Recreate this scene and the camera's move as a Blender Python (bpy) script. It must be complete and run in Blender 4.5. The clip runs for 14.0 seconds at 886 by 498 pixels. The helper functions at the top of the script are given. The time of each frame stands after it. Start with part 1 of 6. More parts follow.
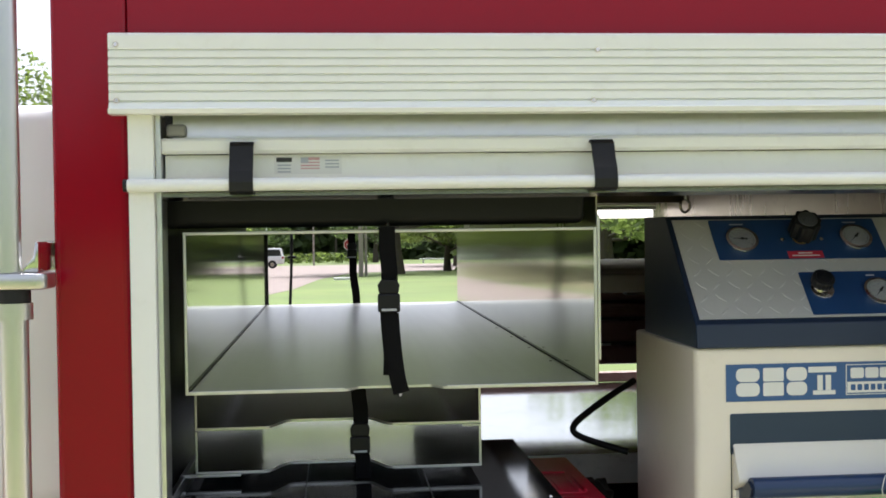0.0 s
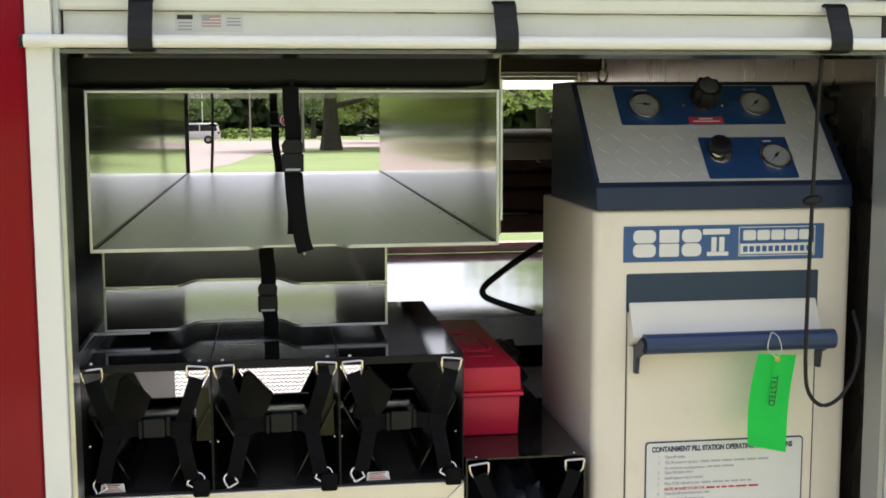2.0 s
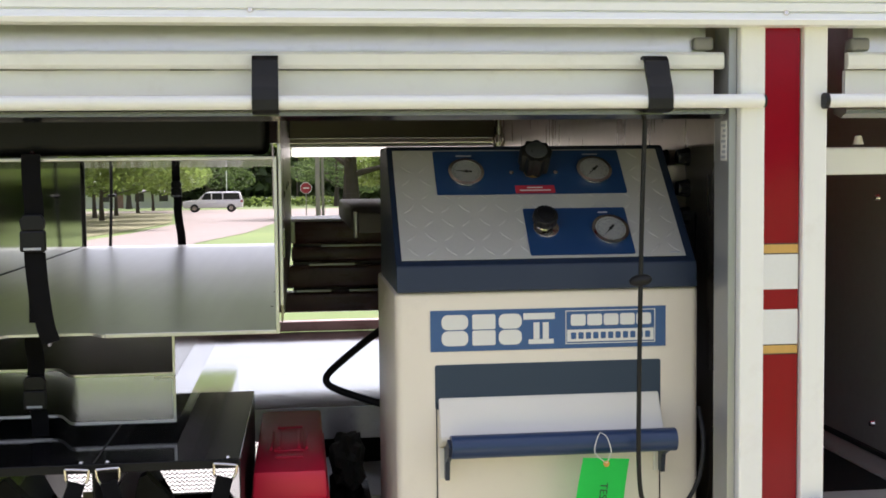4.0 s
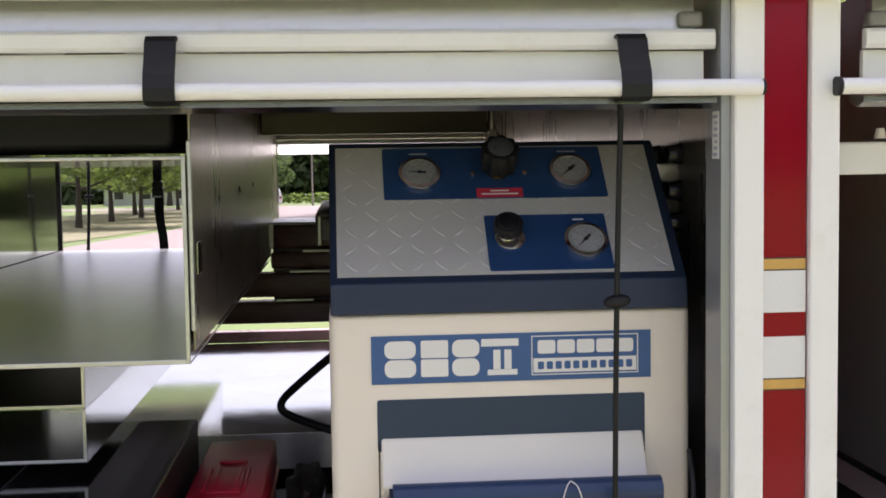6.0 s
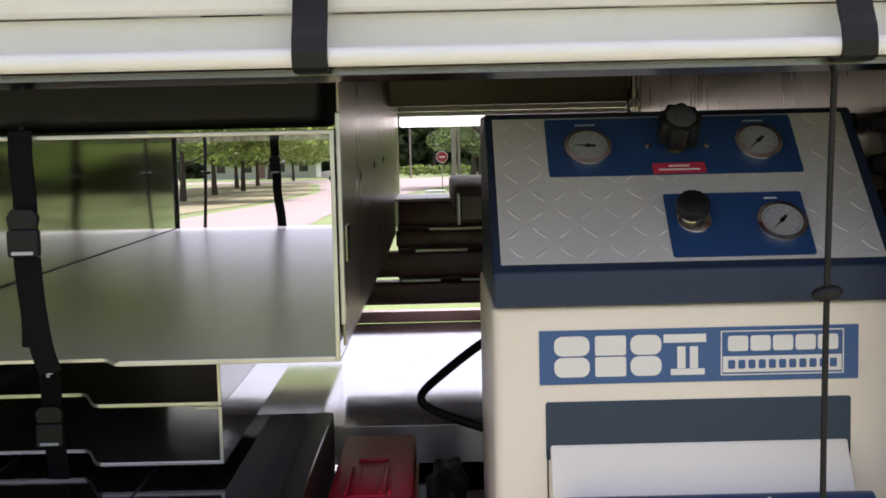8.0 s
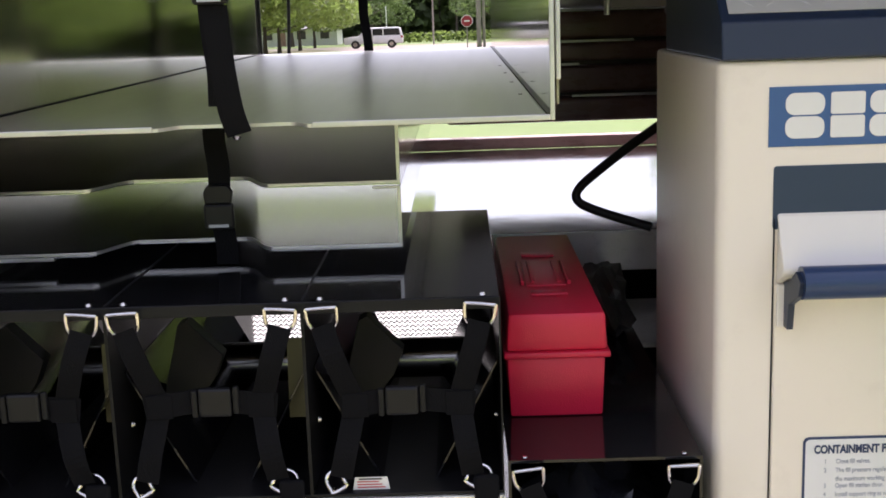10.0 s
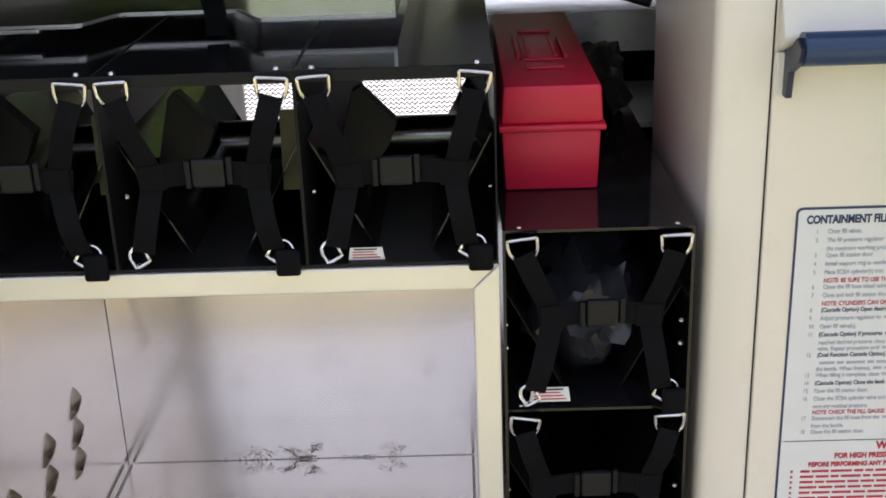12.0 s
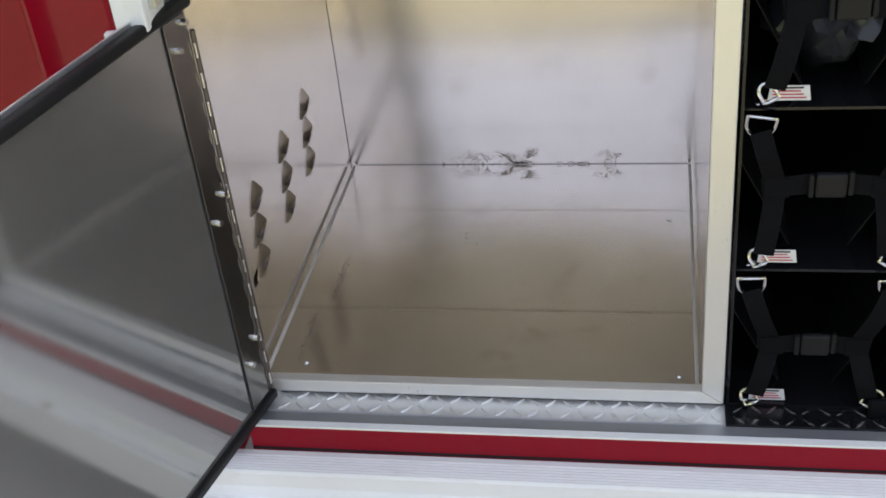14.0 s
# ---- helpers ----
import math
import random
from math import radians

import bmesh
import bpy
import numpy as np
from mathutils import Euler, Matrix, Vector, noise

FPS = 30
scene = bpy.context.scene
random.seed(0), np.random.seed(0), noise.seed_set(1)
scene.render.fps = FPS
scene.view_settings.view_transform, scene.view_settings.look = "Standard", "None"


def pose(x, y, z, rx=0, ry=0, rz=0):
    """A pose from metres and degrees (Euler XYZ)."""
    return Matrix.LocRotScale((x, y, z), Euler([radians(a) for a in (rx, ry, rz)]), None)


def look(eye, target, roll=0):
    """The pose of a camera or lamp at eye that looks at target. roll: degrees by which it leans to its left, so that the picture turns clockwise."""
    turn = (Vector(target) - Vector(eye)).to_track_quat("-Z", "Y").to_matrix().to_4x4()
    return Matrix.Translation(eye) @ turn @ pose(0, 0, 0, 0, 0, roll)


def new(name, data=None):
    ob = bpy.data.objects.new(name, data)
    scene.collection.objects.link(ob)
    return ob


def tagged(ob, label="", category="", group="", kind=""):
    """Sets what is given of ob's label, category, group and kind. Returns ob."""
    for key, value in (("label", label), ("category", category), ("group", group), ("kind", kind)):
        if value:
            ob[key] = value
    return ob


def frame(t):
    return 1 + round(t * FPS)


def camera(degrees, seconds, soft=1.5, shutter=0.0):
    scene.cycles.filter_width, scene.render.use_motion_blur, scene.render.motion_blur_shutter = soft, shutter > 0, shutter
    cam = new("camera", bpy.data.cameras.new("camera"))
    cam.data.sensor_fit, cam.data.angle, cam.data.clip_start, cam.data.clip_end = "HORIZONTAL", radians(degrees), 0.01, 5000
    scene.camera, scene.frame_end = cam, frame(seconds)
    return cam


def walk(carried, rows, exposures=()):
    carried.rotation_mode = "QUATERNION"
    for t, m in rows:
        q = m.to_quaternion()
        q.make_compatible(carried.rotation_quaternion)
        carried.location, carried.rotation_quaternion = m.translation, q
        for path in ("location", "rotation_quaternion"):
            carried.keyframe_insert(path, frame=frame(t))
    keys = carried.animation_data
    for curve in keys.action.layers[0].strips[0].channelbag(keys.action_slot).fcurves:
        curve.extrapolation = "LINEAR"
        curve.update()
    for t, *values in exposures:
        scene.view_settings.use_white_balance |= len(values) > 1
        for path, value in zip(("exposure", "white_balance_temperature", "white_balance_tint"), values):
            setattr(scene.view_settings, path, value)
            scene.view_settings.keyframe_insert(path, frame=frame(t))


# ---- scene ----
cam = camera(41.0, 14.0, 1.7)
PATH = [
    (0, (0.232, -2.137, 1.98), (0.413, -0.146, 1.944), -0.8),
    (0.5, (0.13, -2.139, 1.946), (0.366, -0.158, 1.808), -0.7),
    (1, (0.176, -2.116, 1.941), (0.39, -0.14, 1.716), -0.5),
    (1.5, (0.183, -2.134, 1.932), (0.439, -0.166, 1.68), -0.4),
    (2, (0.295, -2.181, 1.95), (0.575, -0.216, 1.707), -0.2),
    (2.2, (0.368, -2.232, 1.95), (0.63, -0.261, 1.732), -0.3),
    (2.5, (0.514, -2.304, 1.943), (0.739, -0.325, 1.759), -0.1),
    (3, (0.662, -2.252, 1.925), (0.864, -0.267, 1.784), -0.1),
    (3.5, (0.756, -2.083, 1.952), (0.946, -0.098, 1.804), -0.4),
    (4, (0.773, -1.942, 1.949), (1.011, 0.039, 1.818), -0.6),
    (6.5, (0.978, -1.6, 1.957), (1.111, 0.39, 1.814), -0.9),
    (7, (0.973, -1.569, 1.958), (1.063, 0.423, 1.803), -0.9),
    (7.5, (0.951, -1.539, 1.952), (0.997, 0.455, 1.797), -0.9),
    (8, (0.868, -1.437, 1.959), (0.874, 0.555, 1.778), -1.3),
    (8.5, (0.72, -1.379, 1.951), (0.751, 0.607, 1.715), -1.2),
    (9, (0.642, -1.321, 1.896), (0.63, 0.658, 1.61), -1.8),
    (11.3, (0.616, -1.32, 1.782), (0.57, 0.586, 1.176), -2.1),
    (11.5, (0.622, -1.318, 1.783), (0.586, 0.575, 1.139), -2.1),
    (12, (0.621, -1.319, 1.765), (0.581, 0.547, 1.049), -2.1),
    (12.5, (0.576, -1.323, 1.746), (0.524, 0.51, 0.95), -2.2),
    (13, (0.565, -1.309, 1.723), (0.407, 0.471, 0.826), -3.4),
    (13.5, (0.562, -1.315, 1.714), (0.279, 0.391, 0.71), -5.5),
    (14, (0.559, -1.345, 1.732), (0.202, 0.285, 0.63), -6.4),
]
walk(cam, [(t, look(eye, target, roll)) for t, eye, target, roll in PATH], exposures=[(0.0, 1.26, 5960, 12), (1.5, 1.32, 6180, 14), (2.5, 1.42, 6080, 16), (3.5, 1.39, 6030, 18), (6.3, 1.29, 5980, 26), (9.0, 1.47, 6030, 25), (11.3, 1.52, 5950, 20), (14.0, 1.47, 5850, 14)])

# ---- world, sun ----
SUN_UP, SUN_AROUND = radians(64), radians(20)
world = bpy.data.worlds.new("sky")
scene.world = world
world.use_nodes = True
nt = world.node_tree
sky = nt.nodes.new("ShaderNodeTexSky")
sky.sky_type, sky.sun_disc, sky.sun_elevation, sky.sun_rotation = "NISHITA", False, SUN_UP, SUN_AROUND
sky.dust_density, sky.air_density, sky.ozone_density = 6.0, 0.7, 0.3
nt.nodes["Background"].inputs["Strength"].default_value = 0.15
haze = nt.nodes.new("ShaderNodeHueSaturation")  # a hazy, whitish summer sky
haze.inputs["Saturation"].default_value = 0.35
nt.links.new(sky.outputs["Color"], haze.inputs["Color"])
nt.links.new(haze.outputs["Color"], nt.nodes["Background"].inputs["Color"])
sun = new("sun", bpy.data.lights.new("sun", "SUN"))
sun.data.energy, sun.data.angle, sun.data.color = 2.0, radians(0.6), (1.0, 0.95, 0.86)
SUN_FROM = Vector((math.sin(SUN_AROUND) * math.cos(SUN_UP), math.cos(SUN_AROUND) * math.cos(SUN_UP), math.sin(SUN_UP)))
sun.matrix_world = look(SUN_FROM * 50, (0, 0, 0))


# ---- materials ----
def mat(name, col, rough=0.5, metal=0.0, var=0.10, scale=6.0, rvar=0.12, bump=0.0, bscale=300.0, stretch=(1, 1, 1), coat=0.0, dirt=None, dirt_amount=0.0, per_piece=0.0, glow=0.0, spec=0.5):
    m = bpy.data.materials.new(name)
    m.use_nodes = True
    n, l = m.node_tree.nodes, m.node_tree.links
    b = n["Principled BSDF"]
    b.inputs["Metallic"].default_value = metal
    b.inputs["Coat Weight"].default_value = coat
    b.inputs["Specular IOR Level"].default_value = spec
    b.inputs["Coat Roughness"].default_value = 0.06
    tc = n.new("ShaderNodeTexCoord")
    mp = n.new("ShaderNodeMapping")
    mp.inputs["Scale"].default_value = stretch
    l.new(tc.outputs["Object"], mp.inputs["Vector"])
    big = n.new("ShaderNodeTexNoise")
    big.inputs["Scale"].default_value, big.inputs["Detail"].default_value = scale, 5.0
    l.new(tc.outputs["Object"], big.inputs["Vector"])
    fine = n.new("ShaderNodeTexNoise")
    fine.inputs["Scale"].default_value, fine.inputs["Detail"].default_value = bscale, 3.0
    l.new(mp.outputs["Vector"], fine.inputs["Vector"])
    ramp = n.new("ShaderNodeMix")
    ramp.data_type = "RGBA"
    ramp.inputs["A"].default_value = (*[c * (1 - var) for c in col], 1)
    ramp.inputs["B"].default_value = (*[min(1, c * (1 + var)) for c in col], 1)
    l.new(big.outputs["Fac"], ramp.inputs["Factor"])
    out = ramp.outputs["Result"]
    if dirt:
        sp = n.new("ShaderNodeTexNoise")
        sp.inputs["Scale"].default_value, sp.inputs["Detail"].default_value, sp.inputs["Roughness"].default_value = scale * 3.3, 8.0, 0.7
        l.new(tc.outputs["Object"], sp.inputs["Vector"])
        cut = n.new("ShaderNodeMapRange")
        cut.inputs["From Min"].default_value, cut.inputs["From Max"].default_value = 0.55, 0.75
        cut.inputs["To Max"].default_value = dirt_amount
        l.new(sp.outputs["Fac"], cut.inputs["Value"])
        dx = n.new("ShaderNodeMix")
        dx.data_type = "RGBA"
        dx.inputs["B"].default_value = (*dirt, 1)
        l.new(cut.outputs["Result"], dx.inputs["Factor"])
        l.new(out, dx.inputs["A"])
        out = dx.outputs["Result"]
    if per_piece:
        oi = n.new("ShaderNodeNewGeometry")
        hv = n.new("ShaderNodeHueSaturation")
        mr = n.new("ShaderNodeMapRange")
        mr.inputs["To Min"].default_value, mr.inputs["To Max"].default_value = 1 - per_piece, 1 + per_piece
        l.new(oi.outputs["Random Per Island"], mr.inputs["Value"])
        l.new(mr.outputs["Result"], hv.inputs["Value"])
        l.new(out, hv.inputs["Color"])
        out = hv.outputs["Color"]
    l.new(out, b.inputs["Base Color"])
    rr = n.new("ShaderNodeMapRange")
    rr.inputs["To Min"].default_value, rr.inputs["To Max"].default_value = max(0.02, rough - rvar), min(1, rough + rvar)
    mixr = n.new("ShaderNodeMath")
    mixr.operation = "MULTIPLY_ADD"
    mixr.inputs[1].default_value, mixr.inputs[2].default_value = 0.5, 0.0
    addr = n.new("ShaderNodeMath")
    addr.operation = "ADD"
    l.new(big.outputs["Fac"], addr.inputs[0])
    l.new(fine.outputs["Fac"], addr.inputs[1])
    l.new(addr.outputs[0], mixr.inputs[0])
    l.new(mixr.outputs[0], rr.inputs["Value"])
    l.new(rr.outputs["Result"], b.inputs["Roughness"])
    if bump:
        bp = n.new("ShaderNodeBump")
        bp.inputs["Strength"].default_value, bp.inputs["Distance"].default_value = bump, 0.002
        l.new(fine.outputs["Fac"], bp.inputs["Height"])
        l.new(bp.outputs["Normal"], b.inputs["Normal"])
    if glow:
        b.inputs["Emission Color"].default_value = (1.0, 0.93, 0.82, 1)
        b.inputs["Emission Strength"].default_value = glow
    return m


M_RED = mat("red_paint", (0.275, 0.004, 0.015), 0.09, 0, 0.06, 3, 0.04, 0.01, 900, spec=0.27)
M_WHITE_ALU = mat("white_anodised", (0.895, 0.90, 0.865), 0.36, 0, 0.03, 5, 0.10, 0.03, 250, (1, 1, 1), dirt=(0.68, 0.65, 0.56), dirt_amount=0.25)
M_ALU = mat("satin_aluminium", (0.72, 0.72, 0.71), 0.32, 1.0, 0.08, 7, 0.10, 0.10, 220, (0.15, 1, 1), dirt=(0.4, 0.37, 0.33), dirt_amount=0.25)
M_ALU_LIGHT = mat("bright_edge_aluminium", (0.70, 0.69, 0.66), 0.34, 0.8, 0.22, 22, 0.12, 0.10, 300)
M_FRAME = mat("pale_cream_aluminium", (0.81, 0.79, 0.73), 0.30, 0.5, 0.06, 6, 0.08, 0.02, 300)
M_POLE_ALU = mat("polished_pole_aluminium", (0.66, 0.655, 0.64), 0.33, 1.0, 0.08, 5, 0.06, 0.04, 200, (1, 1, 0.1))
M_TRAY = mat("brushed_tray_aluminium", (0.47, 0.47, 0.385), 0.075, 0.93, 0.16, 5, 0.02, 0.03, 7, (1, 1, 0.25), dirt=(0.27, 0.265, 0.215), dirt_amount=0.5)
M_TRAY_LOW = mat("dull_tray_aluminium", (0.63, 0.63, 0.585), 0.09, 0.90, 0.16, 4, 0.04, 0.04, 7, (1, 0.3, 1), dirt=(0.46, 0.45, 0.40), dirt_amount=0.5)
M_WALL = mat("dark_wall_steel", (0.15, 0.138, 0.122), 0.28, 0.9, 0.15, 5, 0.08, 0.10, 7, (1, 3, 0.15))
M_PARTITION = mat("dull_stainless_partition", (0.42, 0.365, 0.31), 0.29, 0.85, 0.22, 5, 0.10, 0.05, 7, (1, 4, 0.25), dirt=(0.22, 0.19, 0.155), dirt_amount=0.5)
M_TRAY_FLOOR = mat("scuffed_tray_floor", (0.36, 0.36, 0.355), 0.30, 0.45, 0.13, 3, 0.07, 0.008, 40, (1, 0.04, 1), dirt=(0.27, 0.265, 0.25), dirt_amount=0.5)
M_STEEL = mat("polished_stainless", (0.845, 0.79, 0.73), 0.17, 0.95, 0.12, 4, 0.07, 0.28, 8, (1, 1, 0.10), dirt=(0.57, 0.50, 0.43), dirt_amount=0.55)
# Same sheet as M_STEEL, darker: shade in the louvre dishes is put into the colour.
M_LOUVRE = mat("dull_shaded_louvre_steel", (0.52, 0.45, 0.36), 0.30, 0.9, 0.2, 30, 0.1, 0.1, 200)
M_BIN_TOP = mat("dull_grey_bin_top", (0.60, 0.61, 0.62), 0.45, 0.5, 0.12, 5, 0.08, 0.1, 60)
M_SEAM = mat("faint_fold_line", (0.72, 0.65, 0.58), 0.20, 0.95, 0.3, 30)
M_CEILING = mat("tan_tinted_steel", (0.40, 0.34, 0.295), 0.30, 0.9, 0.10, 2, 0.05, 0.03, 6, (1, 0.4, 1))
M_BEAD = mat("pale_sealant", (0.72, 0.70, 0.65), 0.45, 0, 0.1, 20)
M_OLIVE = mat("dull_olive_lacquer", (0.075, 0.070, 0.026), 0.4, 0, 0.25, 9, 0.1, 0.1, 200)
M_SILL = mat("grey_satin_sill", (0.40, 0.41, 0.42), 0.35, 0.6, 0.10, 7, 0.1, 0.08, 200, (0.1, 1, 1))
M_STAIN = mat("dried_stain", (0.46, 0.385, 0.315), 0.45, 0.6, 0.3, 90, 0.1, 0.2, 400)
M_END_BLOCK = mat("grey_plastic", (0.26, 0.26, 0.255), 0.5, 0, 0.08, 20)
M_STEEL_DARK = mat("dark_stainless", (0.34, 0.33, 0.31), 0.20, 1.0, 0.08, 3, 0.08, 0.04, 180, (1, 1, 0.07), dirt=(0.2, 0.19, 0.17), dirt_amount=0.3)
M_DECK = mat("deck_sheet", (0.37, 0.38, 0.375), 0.09, 1.0, 0.22, 4, 0.05, 0.14, 10, dirt=(0.24, 0.24, 0.23), dirt_amount=0.7)
M_BLACK = mat("gloss_black", (0.0105, 0.0105, 0.0115), 0.065, 0, 0.3, 6, 0.04, 0.02, 300, spec=0.42)
M_BLACK_MATT = mat("matt_black", (0.0115, 0.0115, 0.012), 0.42, 0, 0.3, 6, 0.1, 0.2, 400, spec=0.18)
M_GEAR = mat("dark_canvas", (0.036, 0.037, 0.031), 0.6, 0, 0.4, 25, 0.1, 0.5, 150)
M_RUBBER = mat("black_rubber", (0.010, 0.010, 0.0105), 0.48, 0, 0.25, 20, 0.1, 0.15, 500, spec=0.35)
M_WEB = mat("black_webbing", (0.0055, 0.0055, 0.0065), 0.75, 0, 0.3, 30, 0.1, 0.6, 900, (1, 1, 0.3), spec=0.10)
M_BUCKLE = mat("dark_plastic", (0.008, 0.008, 0.0095), 0.42, 0, 0.2, 30, 0.1, 0.1, 500, spec=0.28)
M_CHROME = mat("nickel", (0.80, 0.78, 0.74), 0.16, 1.0, 0.06, 40, 0.06)
M_CREAM = mat("cream_powder_coat", (0.885, 0.81, 0.685), 0.40, 0, 0.04, 4, 0.06, 0.10, 600, dirt=(0.52, 0.45, 0.34), dirt_amount=0.14)
M_CREAM_LIP = mat("pale_moulded_lip", (0.88, 0.84, 0.75), 0.34, 0, 0.04, 4, 0.06, 0.03, 500)
M_HANDLE = mat("blue_handle_enamel", (0.020, 0.045, 0.115), 0.32, 0, 0.08, 6, 0.06, 0.04, 500)
M_NAVY = mat("navy_powder_coat", (0.014, 0.026, 0.055), 0.40, 0, 0.10, 6, 0.06, 0.08, 700)
M_NAVY_SLOT = mat("navy_recess", (0.022, 0.045, 0.085), 0.5, 0, 0.10, 6, 0.06, 0.08, 700)
M_BLUE = mat("blue_print", (0.014, 0.05, 0.15), 0.38, 0, 0.05, 8, 0.05)
M_BLUE_LOGO = mat("blue_badge_print", (0.045, 0.115, 0.29), 0.42, 0, 0.05, 8, 0.05)
M_PANEL = mat("printed_tread_panel", (0.57, 0.56, 0.53), 0.34, 0.15, 0.12, 9, 0.08, 0.12, 120)
M_PANEL_MARK = mat("tread_lozenge", (0.61, 0.60, 0.57), 0.30, 0.2, 0.15, 60, 0.08)
M_PRINT_WHITE = mat("white_print", (0.80, 0.80, 0.78), 0.45, 0, 0.03, 20)
M_PRINT_NAVY = mat("navy_print", (0.03, 0.05, 0.12), 0.5, 0, 0.08, 20)
M_PRINT_GREY = mat("grey_print", (0.44, 0.46, 0.51), 0.5, 0, 0.10, 20)
M_PRINT_RED = mat("red_print", (0.52, 0.03, 0.06), 0.5, 0, 0.10, 20)
M_PRINT_FADED = mat("faded_print", (0.62, 0.36, 0.37), 0.5, 0, 0.10, 20)
M_PRINT_BLACK = mat("black_print", (0.03, 0.03, 0.03), 0.5, 0, 0.10, 20)
M_DIAL = mat("dial_face", (0.62, 0.62, 0.58), 0.4, 0, 0.06, 30)
M_BRASS = mat("brass", (0.55, 0.34, 0.12), 0.3, 1.0, 0.1, 30)
M_TOOLBOX = mat("red_plastic", (0.68, 0.016, 0.055), 0.38, 0, 0.06, 8, 0.08, 0.2, 500)
M_TAG = mat("green_tag_card", (0.03, 0.82, 0.14), 0.55, 0, 0.04, 20, 0.05, 0.05, 300)
M_STRING = mat("white_string", (0.75, 0.73, 0.68), 0.8, 0, 0.05, 50)
M_GOLD = mat("gold_leaf_stripe", (0.66, 0.40, 0.12), 0.38, 0.3, 0.15, 60, 0.08)
M_REFLECT = mat("white_reflective_tape", (0.80, 0.81, 0.80), 0.35, 0, 0.03, 200, 0.05, 0.05, 600)
M_TREAD = mat("tread_plate", (0.86, 0.86, 0.84), 0.34, 0.7, 0.10, 12, 0.08, 0.06, 200, dirt=(0.4, 0.39, 0.37), dirt_amount=0.4)
M_TREAD_BLACK = mat("black_tread_plate", (0.05, 0.05, 0.052), 0.25, 0.8, 0.2, 12, 0.08)
M_GREY = mat("grey_speckled_coating", (0.33, 0.32, 0.295), 0.6, 0, 0.12, 60, 0.1, 0.35, 260)
M_BROWN = mat("dark_brown_lacquer", (0.33, 0.19, 0.175), 0.28, 0, 0.35, 8, 0.1, 0.1, 60, (0.2, 1, 1), dirt=(0.10, 0.06, 0.055), dirt_amount=0.5)
M_CASE = mat("grey_case_plastic", (0.22, 0.21, 0.20), 0.45, 0, 0.1, 10, 0.08, 0.1, 300)
M_CAB_WHITE = mat("white_gloss_paint", (0.86, 0.88, 0.88), 0.16, 0, 0.03, 3, 0.04, coat=0.5)
M_LAMP = mat("lit_tube", (0.9, 0.86, 0.76), 0.4, 0, glow=0.75)
M_DOOR = mat("brushed_door_steel", (0.44, 0.435, 0.42), 0.085, 0.78, 0.08, 3, 0.03, 0.03, 9, (1, 1, 0.2), dirt=(0.31, 0.30, 0.285), dirt_amount=0.3)
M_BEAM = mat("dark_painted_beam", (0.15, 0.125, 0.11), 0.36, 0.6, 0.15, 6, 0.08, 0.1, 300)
M_BAG = mat("crumpled_clear_plastic", (0.034, 0.035, 0.042), 0.24, 0, 0.5, 14, 0.08, 0.7, 40)
M_GRASS = mat("mown_grass", (0.105, 0.15, 0.028), 0.85, 0, 0.45, 0.12, 0.05, 0.6, 4, dirt=(0.21, 0.17, 0.06), dirt_amount=0.6)
M_VERGE = mat("dry_straw_grass", (0.26, 0.23, 0.12), 0.9, 0, 0.25, 1.2, 0.05, 0.6, 40, dirt=(0.16, 0.17, 0.05), dirt_amount=0.4)
M_ROADSIDE = mat("trodden_dry_grass", (0.17, 0.155, 0.075), 0.9, 0, 0.3, 0.5, 0.05, 0.6, 12, dirt=(0.09, 0.095, 0.035), dirt_amount=0.6)
# Variant of M_TRAY_LOW with the dark reflection from above put into its colour.
M_TRAY_DIM = mat("grimy_shaded_tray_aluminium", (0.30, 0.285, 0.25), 0.15, 0.92, 0.18, 4, 0.05, 0.05, 7, (1, 0.3, 1), dirt=(0.16, 0.15, 0.13), dirt_amount=0.5)
M_ROAD = mat("pale_concrete_road", (0.20, 0.155, 0.135), 0.8, 0, 0.10, 0.3, 0.05, 0.2, 30, dirt=(0.30, 0.27, 0.25), dirt_amount=0.3)
M_APRON = mat("weathered_concrete", (0.36, 0.335, 0.30), 0.85, 0, 0.12, 0.8, 0.05, 0.3, 60, dirt=(0.2, 0.19, 0.18), dirt_amount=0.3)


def leaf_mat(name, face, shine):
    """Thin leaves: the face's colour, and the light that shines through them."""
    m = mat(name, face, 0.6, 0, 0.35, 0.5, 0.1, per_piece=0.5)
    n, l = m.node_tree.nodes, m.node_tree.links
    tr = n.new("ShaderNodeBsdfTranslucent")
    tr.inputs["Color"].default_value = (*shine, 1)
    mx = n.new("ShaderNodeMixShader")
    mx.inputs["Fac"].default_value = 0.5
    l.new(n["Principled BSDF"].outputs["BSDF"], mx.inputs[1])
    l.new(tr.outputs["BSDF"], mx.inputs[2])
    l.new(mx.outputs["Shader"], n["Material Output"].inputs["Surface"])
    return m


M_LEAF = leaf_mat("leaves", (0.085, 0.115, 0.033), (0.27, 0.36, 0.085))
M_LEAF_DARK = leaf_mat("dark_leaves", (0.075, 0.105, 0.038), (0.14, 0.20, 0.06))
M_BARK = mat("bark", (0.075, 0.06, 0.045), 0.9, 0, 0.3, 3, 0.05, 0.8, 12, (1, 1, 0.2))
M_CAR = mat("white_car_paint", (0.78, 0.78, 0.77), 0.28, 0.0, 0.04, 2, 0.05, coat=0.5)
M_GLASS_DARK = mat("tinted_glass", (0.02, 0.022, 0.025), 0.06, 0, 0.05, 3, 0.02)
M_SIGN_RED = mat("stop_red", (0.30, 0.02, 0.03), 0.5, 0, 0.1, 3)
